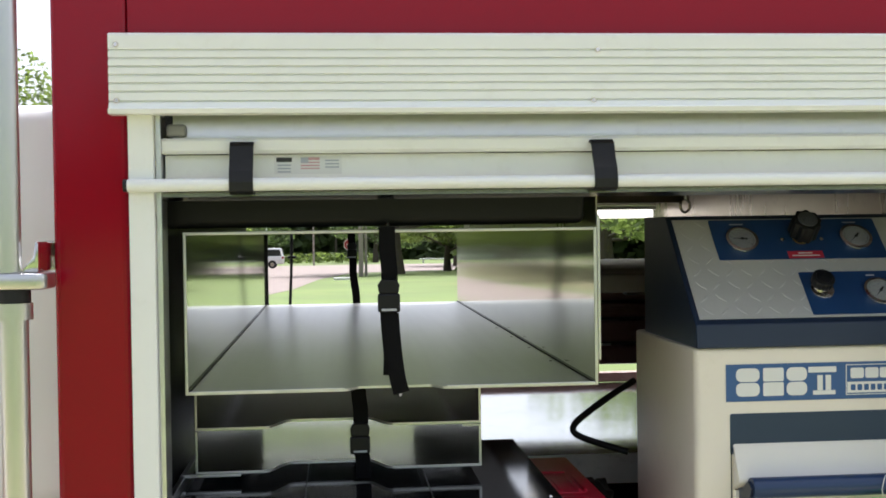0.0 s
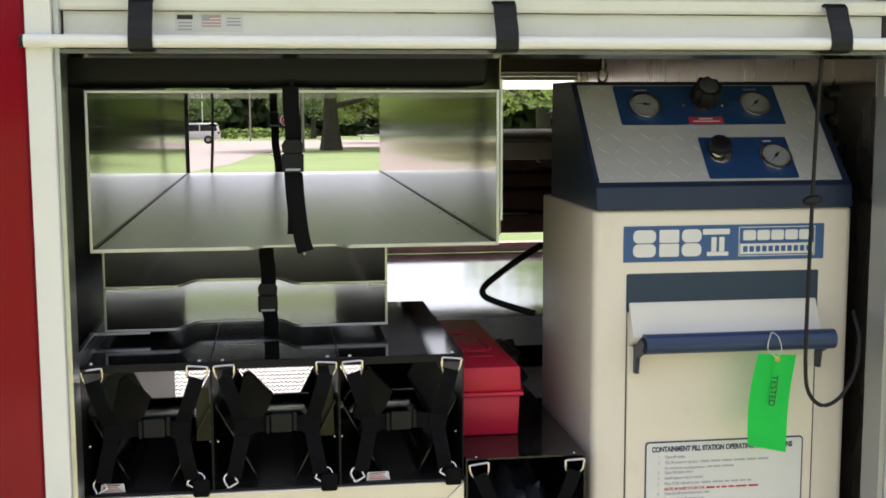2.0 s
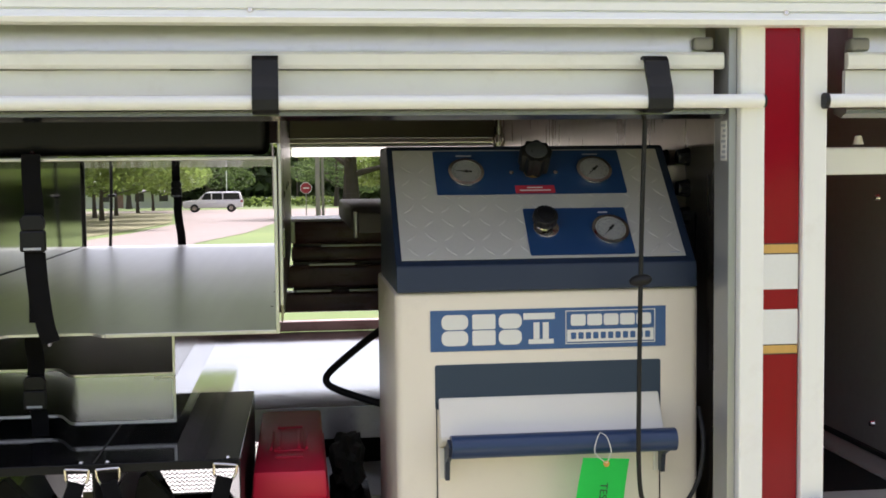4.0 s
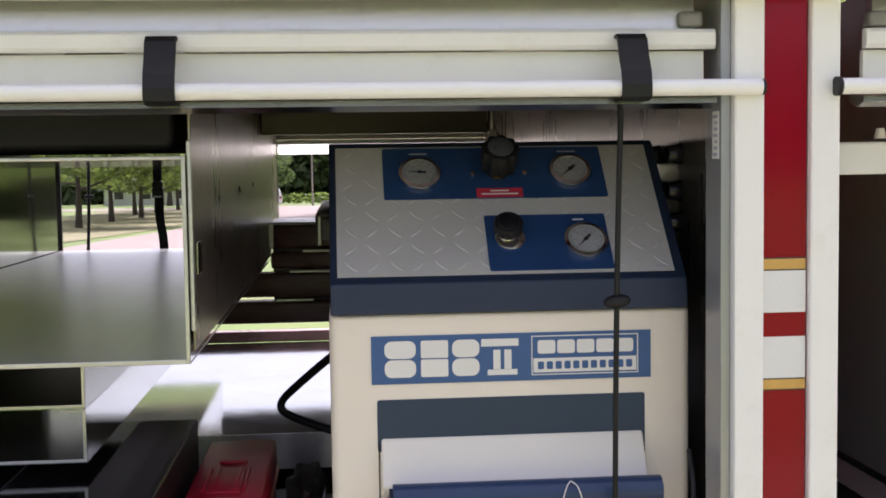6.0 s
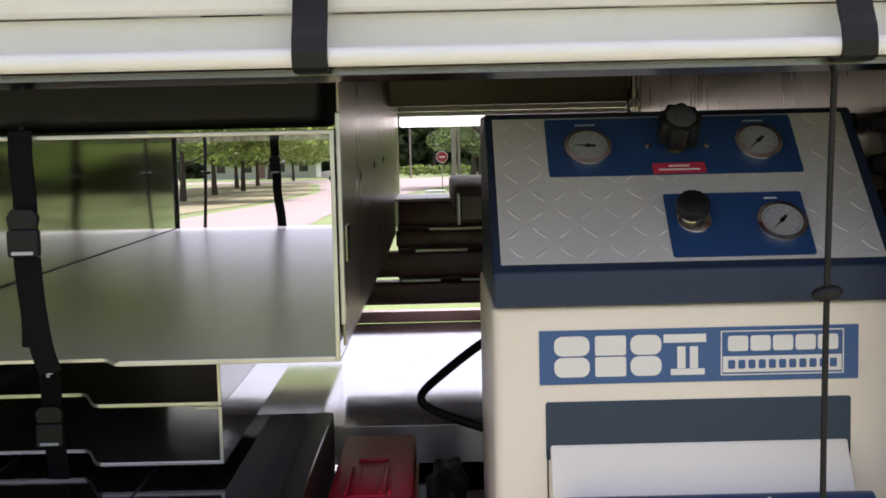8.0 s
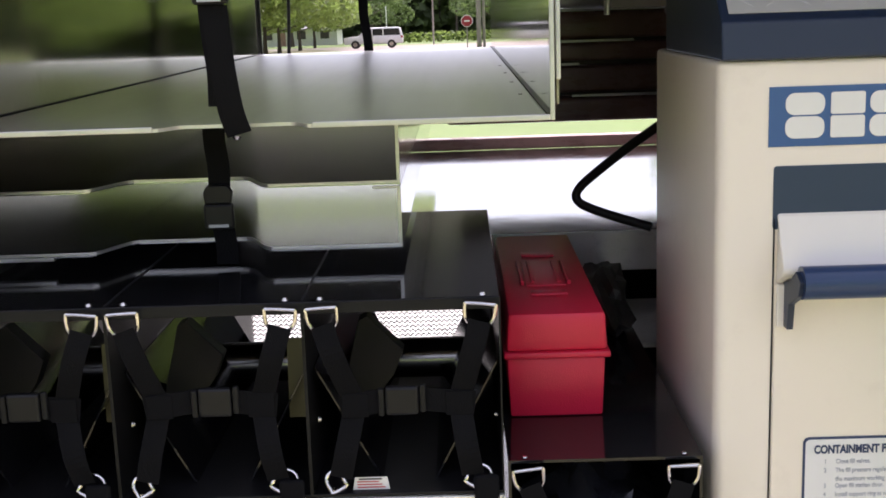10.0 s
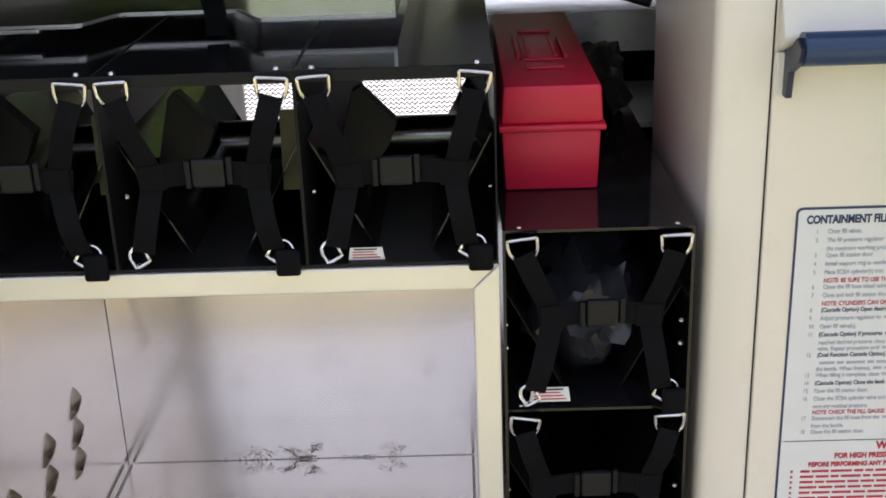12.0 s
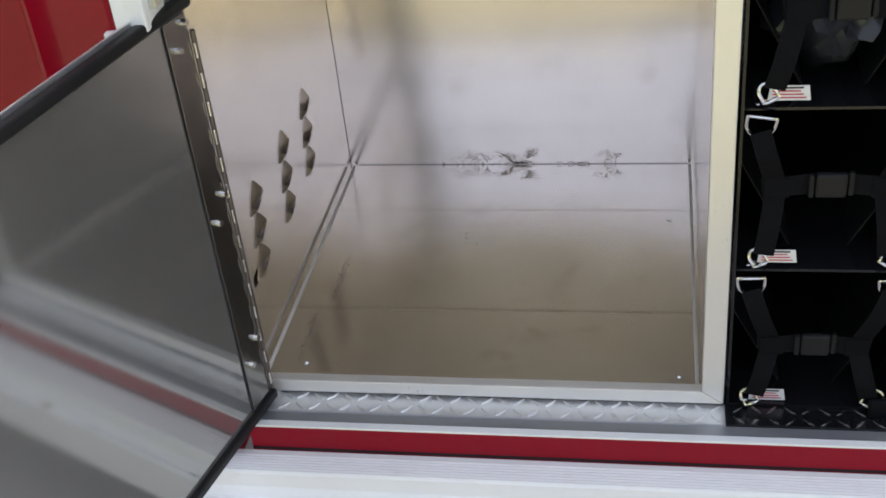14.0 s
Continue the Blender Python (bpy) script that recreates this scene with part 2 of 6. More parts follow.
M_POLE = mat("weathered_timber_pole", (0.30, 0.27, 0.23), 0.9, 0, 0.2, 2, 0.05, 0.4, 20, (1, 1, 0.1))
M_HOUSE = mat("white_siding", (0.70, 0.70, 0.68), 0.6, 0, 0.06, 1)
M_ROOF = mat("grey_shingle", (0.16, 0.15, 0.15), 0.9, 0, 0.2, 1)

# ---- building helpers ----
ROOT = {}


def thing(name, at, label, category, group="", kind=""):
    e = new(name)
    e.empty_display_size = 0.05
    e.location = at
    ROOT[e] = Vector(at)
    return tagged(e, label, category, group, kind)


def part(name, bm, material, parent, label="", smooth=False):
    """One mesh under a thing or a part, from a bmesh in world coordinates."""
    base = ROOT[parent]
    bmesh.ops.translate(bm, verts=bm.verts, vec=-base)
    bmesh.ops.recalc_face_normals(bm, faces=bm.faces)
    me = bpy.data.meshes.new(name)
    bm.to_mesh(me)
    bm.free()
    if smooth:
        for p in me.polygons:
            p.use_smooth = True
        me.set_sharp_from_angle(angle=radians(38))
    me.materials.append(material)
    ob = new(name, me)
    ob.parent = parent
    ROOT[ob] = base
    if label:
        ob["label"] = label
    return ob


def solid(name, bm, material, label, category, group="", kind="", smooth=False):
    """A thing that is one mesh, from a bmesh in world coordinates; its origin lies at the middle of its foot."""
    lo = [min(v.co[i] for v in bm.verts) for i in range(3)]
    hi = [max(v.co[i] for v in bm.verts) for i in range(3)]
    at = Vector(((lo[0] + hi[0]) / 2, (lo[1] + hi[1]) / 2, lo[2]))
    bmesh.ops.translate(bm, verts=bm.verts, vec=-at)
    bmesh.ops.recalc_face_normals(bm, faces=bm.faces)
    me = bpy.data.meshes.new(name)
    bm.to_mesh(me)
    bm.free()
    if smooth:
        for p in me.polygons:
            p.use_smooth = True
        me.set_sharp_from_angle(angle=radians(38))
    me.materials.append(material)
    ob = new(name, me)
    ob.location = at
    ROOT[ob] = at
    return tagged(ob, label, category, group, kind)


def box(x0, x1, y0, y1, z0, z1, bevel=0.0, seg=2, bm=None):
    own = bmesh.new()
    bmesh.ops.create_cube(own, size=1.0)
    for v in own.verts:
        v.co = Vector(((x0 + x1) / 2 + v.co.x * (x1 - x0), (y0 + y1) / 2 + v.co.y * (y1 - y0), (z0 + z1) / 2 + v.co.z * (z1 - z0)))
    if bevel:
        bmesh.ops.bevel(own, geom=own.edges[:], offset=bevel, segments=seg, affect="EDGES", profile=0.5)
    return merge(bm, own)


def merge(bm, own):
    if bm is None:
        return own
    me = bpy.data.meshes.new("tmp")
    own.to_mesh(me)
    own.free()
    bm.from_mesh(me)
    bpy.data.meshes.remove(me)
    return bm


def rod(a, b, r, seg=16, r2=None, bm=None):
    own = bmesh.new()
    a, b = Vector(a), Vector(b)
    bmesh.ops.create_cone(own, cap_ends=True, segments=seg, radius1=r, radius2=r if r2 is None else r2, depth=(b - a).length)
    q = (b - a).to_track_quat("Z", "Y").to_matrix().to_4x4()
    bmesh.ops.transform(own, matrix=Matrix.Translation((a + b) / 2) @ q, verts=own.verts)
    return merge(bm, own)


def smoothed(pts, n=6):
    """Catmull-Rom points along a line."""
    p = [Vector(v) for v in pts]
    p = [2 * p[0] - p[1]] + p + [2 * p[-1] - p[-2]]
    out = []
    for i in range(1, len(p) - 2):
        for k in range(n):
            t = k / n
            out.append(0.5 * ((2 * p[i]) + (p[i + 1] - p[i - 1]) * t + (2 * p[i - 1] - 5 * p[i] + 4 * p[i + 1] - p[i + 2]) * t * t + (3 * p[i] - p[i - 1] - 3 * p[i + 1] + p[i + 2]) * t ** 3))
    return out + [p[-2]]


def sweep(pts, shape, side=Vector((1, 0, 0)), closed=False, bm=None):
    """A bar of the given section (list of (u, v)) along points. u runs along side, v across."""
    own = bm or bmesh.new()
    rings = []
    n = len(pts)
    for i, p in enumerate(pts):
        if closed:
            d = (pts[(i + 1) % n] - pts[i - 1]).normalized()
        else:
            d = (pts[min(i + 1, n - 1)] - pts[max(i - 1, 0)]).normalized()
        u = (side - d * side.dot(d))
        u = u.normalized() if u.length > 1e-4 else d.orthogonal().normalized()
        v = d.cross(u)
        rings.append([own.verts.new(p + u * a + v * b) for a, b in shape])
    m = len(shape)
    for i in range(n if closed else n - 1):
        r0, r1 = rings[i], rings[(i + 1) % n]
        for k in range(m):
            own.faces.new((r0[k], r0[(k + 1) % m], r1[(k + 1) % m], r1[k]))
    if not closed:
        own.faces.new(rings[0][::-1])
        own.faces.new(rings[-1])
    return own


def circle(r, n=10):
    return [(r * math.cos(2 * math.pi * i / n), r * math.sin(2 * math.pi * i / n)) for i in range(n)]


def flat(w, t):
    return [(-w / 2, -t / 2), (w / 2, -t / 2), (w / 2, t / 2), (-w / 2, t / 2)]


def prism(pts, axis, a, b, bevel=0.0):
    """A polygon in the plane across axis ('x': (y, z), 'y': (x, z), 'z': (x, y)), pulled from a to b."""
    own = bmesh.new()
    at = {"x": lambda p, c: (c, p[0], p[1]), "y": lambda p, c: (p[0], c, p[1]), "z": lambda p, c: (p[0], p[1], c)}[axis]
    lo = [own.verts.new(at(p, a)) for p in pts]
    hi = [own.verts.new(at(p, b)) for p in pts]
    own.faces.new(lo)
    own.faces.new(hi[::-1])
    n = len(pts)
    for i in range(n):
        own.faces.new((lo[i], hi[i], hi[(i + 1) % n], lo[(i + 1) % n]))
    bmesh.ops.recalc_face_normals(own, faces=own.faces)
    if bevel:
        bmesh.ops.bevel(own, geom=own.edges[:], offset=bevel, segments=2, affect="EDGES", profile=0.5)
    return own


def rounded(w, h, r, cx=0.0, cy=0.0, n=5):
    out = []
    for sx, sy, a0 in ((1, 1, 0), (-1, 1, 90), (-1, -1, 180), (1, -1, 270)):
        for k in range(n + 1):
            a = radians(a0 + 90 * k / n)
            out.append((cx + sx * (w / 2 - r) + r * math.cos(a), cy + sy * (h / 2 - r) + r * math.sin(a)))
    return out


def words(name, text, size, matrix, material, parent, depth=0.0006, bold=0.0):
    cu = bpy.data.curves.new(name, "FONT")
    cu.body, cu.size, cu.align_x, cu.align_y, cu.extrude = text, size, "LEFT", "CENTER", depth
    cu.offset = bold
    tmp = bpy.data.objects.new("tmp_text", cu)
    me = bpy.data.meshes.new_from_object(tmp)
    bpy.data.objects.remove(tmp)
    me.materials.append(material)
    ob = new(name, me)
    ob.parent = parent
    ob.matrix_local = Matrix.Translation(-ROOT[parent]) @ matrix
    ROOT[ob] = ROOT[parent]
    return ob


FACING = Matrix(((1, 0, 0, 0), (0, 0, -1, 0), (0, 1, 0, 0), (0, 0, 0, 1)))  # text upright on a wall that faces -y


def screw(name, at, r, parent, axis=(0, -1, 0), material=None):
    a = Vector(at)
    d = Vector(axis)
    bm = rod(a, a + d * r * 0.7, r, 10, r * 0.6)
    return part(name, bm, material or M_CHROME, parent, smooth=True)


def lozenges(x0, x1, y0, y1, z, pitch, size, thick, bm=None, place=None):
    """Raised tread marks in alternate directions on a plane; place maps (u, v, h) to the world."""
    own = bm or bmesh.new()
    place = place or (lambda u, v, h: (u, v, z + h))
    j = 0
    v = y0 + pitch / 2
    while v < y1:
        i = 0
        u = x0 + pitch / 2 + (j % 2) * pitch / 2 * 0
        while u < x1:
            a = radians(45 if (i + j) % 2 else -45)
            ca, sa = math.cos(a), math.sin(a)
            ring = [(size, 0), (0.3 * size, 0.17 * size), (-0.3 * size, 0.17 * size), (-size, 0), (-0.3 * size, -0.17 * size), (0.3 * size, -0.17 * size)]
            lo = [own.verts.new(place(u + ca * p - sa * q, v + sa * p + ca * q, 0)) for p, q in ring]
            hi = [own.verts.new(place(u + ca * p * 0.8 - sa * q * 0.6, v + sa * p * 0.8 + ca * q * 0.6, thick)) for p, q in ring]
            own.faces.new(hi)
            for k in range(6):
                own.faces.new((lo[k], lo[(k + 1) % 6], hi[(k + 1) % 6], hi[k]))
            u += pitch
            i += 1
        v += pitch
        j += 1
    return own

# ---- ground and road ----
def ground_z(y):
    return 0.0 if y < 4 else -0.0175 * (min(y, 320) - 4)


def sheet(pts, lift):
    """A flat patch laid on the ground, cut in strips across y so that it follows the slope."""
    own = bmesh.new()
    f = own.faces.new([own.verts.new((x, y, 0)) for x, y in pts])
    ys = sorted({4.0, 320.0})
    for y in ys:
        bmesh.ops.bisect_plane(own, geom=own.verts[:] + own.edges[:] + own.faces[:], plane_co=(0, y, 0), plane_no=(0, 1, 0))
    for v in own.verts:
        v.co.z = ground_z(v.co.y) + lift
    return own


def ground():
    solid("ground", sheet([(-2500, -2500), (2500, -2500), (2500, 2500), (-2500, 2500)], 0.0), M_GRASS, "mown green lawn with dry patches", "ground", kind="structure")
    pts = [(-9.5, 9), (-3.2, 9), (-3.2, 44), (-1.8, 55), (-0.8, 74), (1.5, 92), (14, 102), (150, 110), (150, 142), (-150, 145), (-150, 128), (-30, 128), (-15.0, 128), (-10.5, 112), (-7.0, 78), (-7.4, 57), (-8.4, 44)]
    solid("road", sheet(pts, 0.02), M_ROAD, "pale sunlit concrete road with a side street", "road", kind="structure")
    solid("roadside", sheet([(-9.6, 44), (-8.3, 57), (-7.7, 78), (-11.2, 112), (-15.5, 127.5), (-24, 127.5), (-20, 90), (-19, 44)], 0.03), M_ROADSIDE, "dry mottled grass under the roadside trees", "ground", kind="structure")
    solid("pavement", sheet([(-40, -1.05), (40, -1.05), (40, 9), (-40, 9)], 0.02), M_APRON, "weathered concrete drive under the truck", "pavement", kind="structure")

    solid("verge", sheet([(-40, -6), (40, -6), (40, -1.055), (-40, -1.055)], 0.012), M_VERGE, "dry straw-coloured grass verge beside the drive", "ground", kind="structure")


ground()


# ---- fire truck body ----
truck = thing("fire_truck_body", (0.7, 1.3, 0.02), "red fire truck body with open equipment compartment", "fire truck")
FAR = 2.62

part("corner_panel", box(-0.262, -0.130, 0.0, 0.9, 0.36, 2.75, 0.012, 3), M_RED, truck, "glossy red corner panel")
part("upper_panel", box(-0.129, 3.2, 0.004, 0.12, 2.322, 2.75, 0.004), M_RED, truck, "glossy red upper panel")
part("roof", box(-0.262, 3.2, 0.125, FAR, 2.66, 2.75), M_RED, truck)
part("door_jamb", box(-0.1285, -0.084, -0.012, 0.055, 1.1605, 2.19, 0.003), M_WHITE_ALU, truck, "off-white door guide rail")
part("jamb_foot", box(-0.1485, -0.114, -0.010, 0.053, 0.45, 1.160, 0.002), M_WHITE_ALU, truck, "narrow foot of the door guide rail")
part("guide_channel", box(-0.0835, -0.0735, 0.004, 0.075, 1.186, 2.19, 0.002), M_ALU, truck, "grey channel of the door guide")
part("door_jamb", box(1.512, 1.555, -0.012, 0.055, 0.45, 2.19, 0.003), M_WHITE_ALU, truck, "off-white door guide rail")
part("guide_channel", box(1.497, 1.5115, 0.004, 0.075, 0.45, 2.19, 0.002), M_SILL, truck, "grey channel of the door guide")
part("column", box(1.5565, 1.6215, 0.0, 0.06, 0.36, 2.19, 0.002), M_RED, truck, "red column between two compartments")
part("door_jamb", box(1.623, 1.665, -0.012, 0.055, 1.29, 2.19, 0.003), M_WHITE_ALU, truck, "off-white door guide rail")
for z0, z1, m, w in ((1.803, 1.818, M_GOLD, 0), (1.741, 1.801, M_REFLECT, 0), (1.646, 1.706, M_REFLECT, 0), (1.630, 1.644, M_GOLD, 0)):
    part("stripe", box(1.558, 1.620, -0.0012, 0.0, z0, z1), m, truck, "gold stripe" if m is M_GOLD else "white reflective stripe")
for z0, z1 in ((1.8012, 1.8028), (1.8182, 1.8198), (1.6282, 1.6298), (1.6442, 1.6458)):
    part("stripe", box(1.558, 1.620, -0.0014, 0.0, z0, z1), M_PRINT_BLACK, truck, "thin black stripe edge")

# ribbed header over the compartment doors
prof = [(0.0, 2.185), (-0.040, 2.185), (-0.043, 2.193), (-0.034, 2.196)]
z = 2.205
for step in (0.017, 0.0145, 0.0145, 0.0145, 0.0145, 0.0145, 0.0145):
    prof += [(-0.031, z), (-0.026, z + 0.001), (-0.026, z + 0.0032), (-0.031, z + 0.0042)]
    z += step
prof += [(-0.031, 2.323), (-0.026, 2.327), (0.0, 2.327)]
header = part("header_rail", prism(prof, "x", -0.156, 3.2), M_WHITE_ALU, truck, "white ribbed aluminium header rail")
for x, zz in ((-0.1425, 2.306), (-0.1425, 2.209), (0.708, 2.297), (1.582, 2.206), (0.70, 2.206), (1.60, 2.297), (2.4, 2.297)):
    screw("screw", (x, -0.031, zz), 0.0055, header, material=M_STEEL)

# inside of the compartment
part("side_wall", box(-0.125, -0.118, 0.06, FAR, 0.45, 2.30), M_BLACK_MATT, truck, "black compartment wall")
for k in range(9):
    for j in range(2):
        zc, yc = 1.60 + 0.055 * k, 0.10 + 0.045 * j
        part("vent_lip", box(-0.1179, -0.1135, yc, yc + 0.022, zc, zc + 0.028, 0.003), M_BLACK, truck)
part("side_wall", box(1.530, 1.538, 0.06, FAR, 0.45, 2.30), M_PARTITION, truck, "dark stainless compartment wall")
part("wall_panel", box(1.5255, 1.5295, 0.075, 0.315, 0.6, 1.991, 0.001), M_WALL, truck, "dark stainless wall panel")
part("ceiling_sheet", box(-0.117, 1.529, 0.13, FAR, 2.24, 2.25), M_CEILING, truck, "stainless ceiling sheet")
part("beam", box(0.742, 1.372, 1.68, 1.72, 2.052, 2.239, 0.004), M_BEAM, truck, "dark cross beam under the ceiling")
part("floor_sheet", box(-0.117, 1.529, 0.116, FAR, 0.44, 0.452), M_STEEL_DARK, truck, "compartment floor sheet")
for zc in (1.972, 1.911, 1.858):
    part("bumper", rod((1.5253, 0.300, zc), (1.503, 0.300, zc), 0.018, 18, 0.014), M_BLACK, truck, "round glossy black bumper", True)
    part("bumper", rod((1.5295, 0.45, zc), (1.505, 0.45, zc), 0.018, 18, 0.014), M_BLACK, truck, "round glossy black bumper", True)
lab = part("data_label", box(1.4960, 1.4968, 0.012, 0.040, 1.962, 2.03), M_PRINT_WHITE, truck, "white data label")
for k in range(7):
    part("text_bar", box(1.4954, 1.4959, 0.016, 0.036 - 0.004 * (k % 3), 1.966 + 0.009 * k, 1.9705 + 0.009 * k), M_PRINT_GREY, lab)
plate = part("data_label", box(1.498, 1.5115, 0.0762, 0.0775, 1.962, 2.03), M_PRINT_WHITE, truck, "white data label")
for k in range(7):
    part("text_bar", box(1.500, 1.509 - 0.002 * (k % 3), 0.0752, 0.0760, 1.966 + 0.009 * k, 1.9705 + 0.009 * k), M_PRINT_GREY, plate)

# sill, red edge and rub rail
part("sill", box(-0.0995, 1.511, 0.034, 0.0675, 0.36, 0.450, 0.002), M_SILL, truck, "grey aluminium sill")
part("sill_edge", box(-0.0995, 1.511, 0.027, 0.040, 0.4505, 0.4545), M_WHITE_ALU, truck, "bright sill edge")
part("lower_panel", box(-0.0995, 1.511, 0.028, 0.0335, 0.36, 0.4495), M_RED, truck, "red lower edge panel")
tread = part("tread_strip", box(-0.0995, 0.6645, 0.068, 0.1155, 0.44, 0.4525), M_TREAD, truck, "shiny diamond tread strip")
part("tread_relief", lozenges(-0.09, 0.655, 0.0655, 0.1175, 0.4525, 0.026, 0.0125, 0.0026), M_TREAD, tread)
tread = part("tread_strip", box(0.665, 1.511, 0.068, 0.1155, 0.44, 0.4525), M_TREAD_BLACK, truck, "black diamond tread strip")
part("tread_relief", lozenges(0.672, 1.50, 0.0655, 0.1175, 0.4525, 0.026, 0.0125, 0.0026), M_STEEL_DARK, tread)
# thin black strip that draws the shadow between red edge and rub rail
part("painted_shadow_line", box(-0.0995, 1.511, 0.0272, 0.0276, 0.4015, 0.4065), M_BLACK_MATT, truck, "dark strip painting the shadow line under the red edge")
rp = [(-0.0015, 0.26), (-0.052, 0.26), (-0.052, 0.352), (-0.047, 0.357), (-0.040, 0.357), (-0.030, 0.372), (-0.026, 0.396)]
y = -0.024
while y < 0.018:
    rp += [(y, 0.3995), (y + 0.0015, 0.4015), (y + 0.0035, 0.4015), (y + 0.0045, 0.3995)]
    y += 0.006
rp += [(0.0265, 0.3995), (0.0265, 0.36), (-0.0015, 0.36)]
rub = part("rub_rail", prism(rp, "x", -0.28, 3.2), M_WHITE_ALU, truck, "off-white ribbed aluminium rub rail")
part("bolt_head", rod((0.384, -0.0435, 0.3565), (0.384, -0.0435, 0.364), 0.008, 12, 0.006), M_STEEL, rub, "bolt in the rub rail", True)
for x in (0.0, 0.25, 0.62):
    part("text_bar", box(x, x + 0.022, -0.0465, -0.0425, 0.3571, 0.3577), M_PRINT_GREY, rub)

# walls below and behind, far side
part("far_wall", box(-0.117, 1.529, FAR - 0.05, FAR, 0.452, 0.54), M_BLACK_MATT, truck, "black far wall")
part("far_wall", box(-0.117, 1.529, FAR - 0.05, FAR, 0.96, 1.325), M_BLACK_MATT, truck, "black far wall")
part("far_wall", box(0.640, 1.529, FAR - 0.05, FAR, 0.541, 0.959), M_BLACK_MATT, truck, "black far wall")
grille = part("grille", box(-0.117, 1.529, FAR - 0.056, FAR - 0.051, 0.955, 0.97), M_TREAD, truck, "bright mesh grille in the far wall")
for k in range(27):
    zc = 0.548 + 0.0155 * k
    zig = [Vector((-0.115 + 0.009 * i, FAR - 0.03, zc + (0.0048 if i % 2 else -0.0048))) for i in range(85)]
    part("grille_wire", sweep(zig, [(-0.0015, -0.0026), (0.0015, -0.0026), (0.0015, 0.0026), (-0.0015, 0.0026)], Vector((0, 1, 0))), M_WHITE_ALU, grille)
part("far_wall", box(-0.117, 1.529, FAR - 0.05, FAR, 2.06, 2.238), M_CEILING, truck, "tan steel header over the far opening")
part("deck", box(-0.117, 1.529, 1.10, FAR - 0.052, 1.327, 1.345, 0.002), M_DECK, truck, "bright polished sheet deck")
part("deck_front", box(-0.117, 1.529, 1.092, 1.099, 1.262, 1.345, 0.001), M_TREAD, truck, "diamond tread riser")
part("shelf_sheet", box(0.67, 1.529, 0.765, 1.091, 1.19, 1.20), M_TREAD, truck, "tread plate behind the racks")
part("tread_relief", lozenges(0.68, 0.94, 0.77, 1.08, 1.20, 0.0275, 0.0125, 0.0013), M_TREAD, truck)
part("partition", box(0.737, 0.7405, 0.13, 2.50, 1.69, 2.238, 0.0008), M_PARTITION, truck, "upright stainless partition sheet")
part("partition_edge", box(0.7355, 0.742, 0.116, 0.1295, 1.72, 2.0, 0.002), M_ALU_LIGHT, truck, "bright partition edge")
for y, zc in ((0.52, 1.905), (0.95, 1.915), (1.35, 1.92)):
    part("rivet", rod((0.7406, y, zc), (0.7426, y, zc), 0.008, 10, 0.005), M_BLACK, truck)
part("latch_plate", box(0.7408, 0.745, 0.15, 0.20, 1.80, 1.85, 0.002), M_STEEL_DARK, truck)

# next compartment
part("side_wall", box(1.666, 1.672, 0.06, 1.4, 1.30, 2.30), M_GREY, truck, "grey speckled compartment wall")
bw = part("side_wall", box(2.05, 2.06, 0.062, 1.4, 1.306, 2.30), M_GREY, truck, "grey speckled divider wall")
part("back_wall", box(1.672, 2.05, 1.39, 1.40, 1.306, 2.30), M_GREY, truck, "grey speckled compartment wall")
for y, zc in ((0.57, 1.37), (0.56, 1.88), (1.0, 1.60)):
    part("bolt_head", rod((2.05, y, zc), (2.042, y, zc), 0.009, 12, 0.006), M_CHROME, bw, "", True)
part("foot_seal", box(2.038, 2.049, 0.065, 1.385, 1.3062, 1.316), M_RUBBER, truck, "black seal along the wall foot")
part("floor_sheet", box(1.672, 2.049, 0.062, 1.389, 1.29, 1.3055), M_GREY, truck, "dark grey compartment floor")
strip = part("notched_strip", box(1.955, 1.962, 0.065, 1.38, 1.3058, 1.3075), M_ALU_LIGHT, truck, "notched bright strip on the floor")
for k in range(26):
    part("strip_tooth", box(1.947, 1.9545, 0.08 + 0.05 * k, 0.105 + 0.05 * k, 1.3058, 1.3085), M_ALU_LIGHT, strip)
part("floor_mat", box(1.675, 1.946, 0.064, 1.385, 1.3058, 1.312), M_BLACK_MATT, truck, "black floor mat")
ledge = part("ledge", box(1.668, 3.0, -0.004, 0.06, 1.291, 1.336), M_SILL, truck, "diamond tread ledge")
part("tread_relief", lozenges(1.672, 2.2, 1.290, 1.338, 0, 0.0215, 0.0105, 0.0022, place=lambda u, v, h: (u, -0.004 - h, v)), M_TREAD, ledge)
part("ledge_rail", box(1.668, 3.0, -0.012, 0.05, 1.337, 1.370, 0.003), M_ALU_LIGHT, truck, "bright rail over the ledge")
part("lower_panel", box(1.6225, 3.2, 0.0, 0.06, 0.45, 1.2895), M_RED, truck, "glossy red side panel")
hinge = part("hinge_block", box(1.634, 1.666, -0.045, -0.0125, 1.288, 1.378, 0.006, 3), M_RUBBER, truck, "black hinge block")
for zc in (1.300, 1.366):
    screw("screw", (1.648, -0.0455, zc), 0.005, hinge)
part("lamp_bulb", rod((1.79, 0.13, 1.990), (1.79, 0.13, 2.006), 0.010, 14, 0.006), M_CREAM_LIP, truck, "small pale marker lamp", True)
part("light_strip", box(1.70, 2.9, 0.12, 0.20, 1.935, 1.985, 0.004), M_WHITE_ALU, truck, "white inner flange")


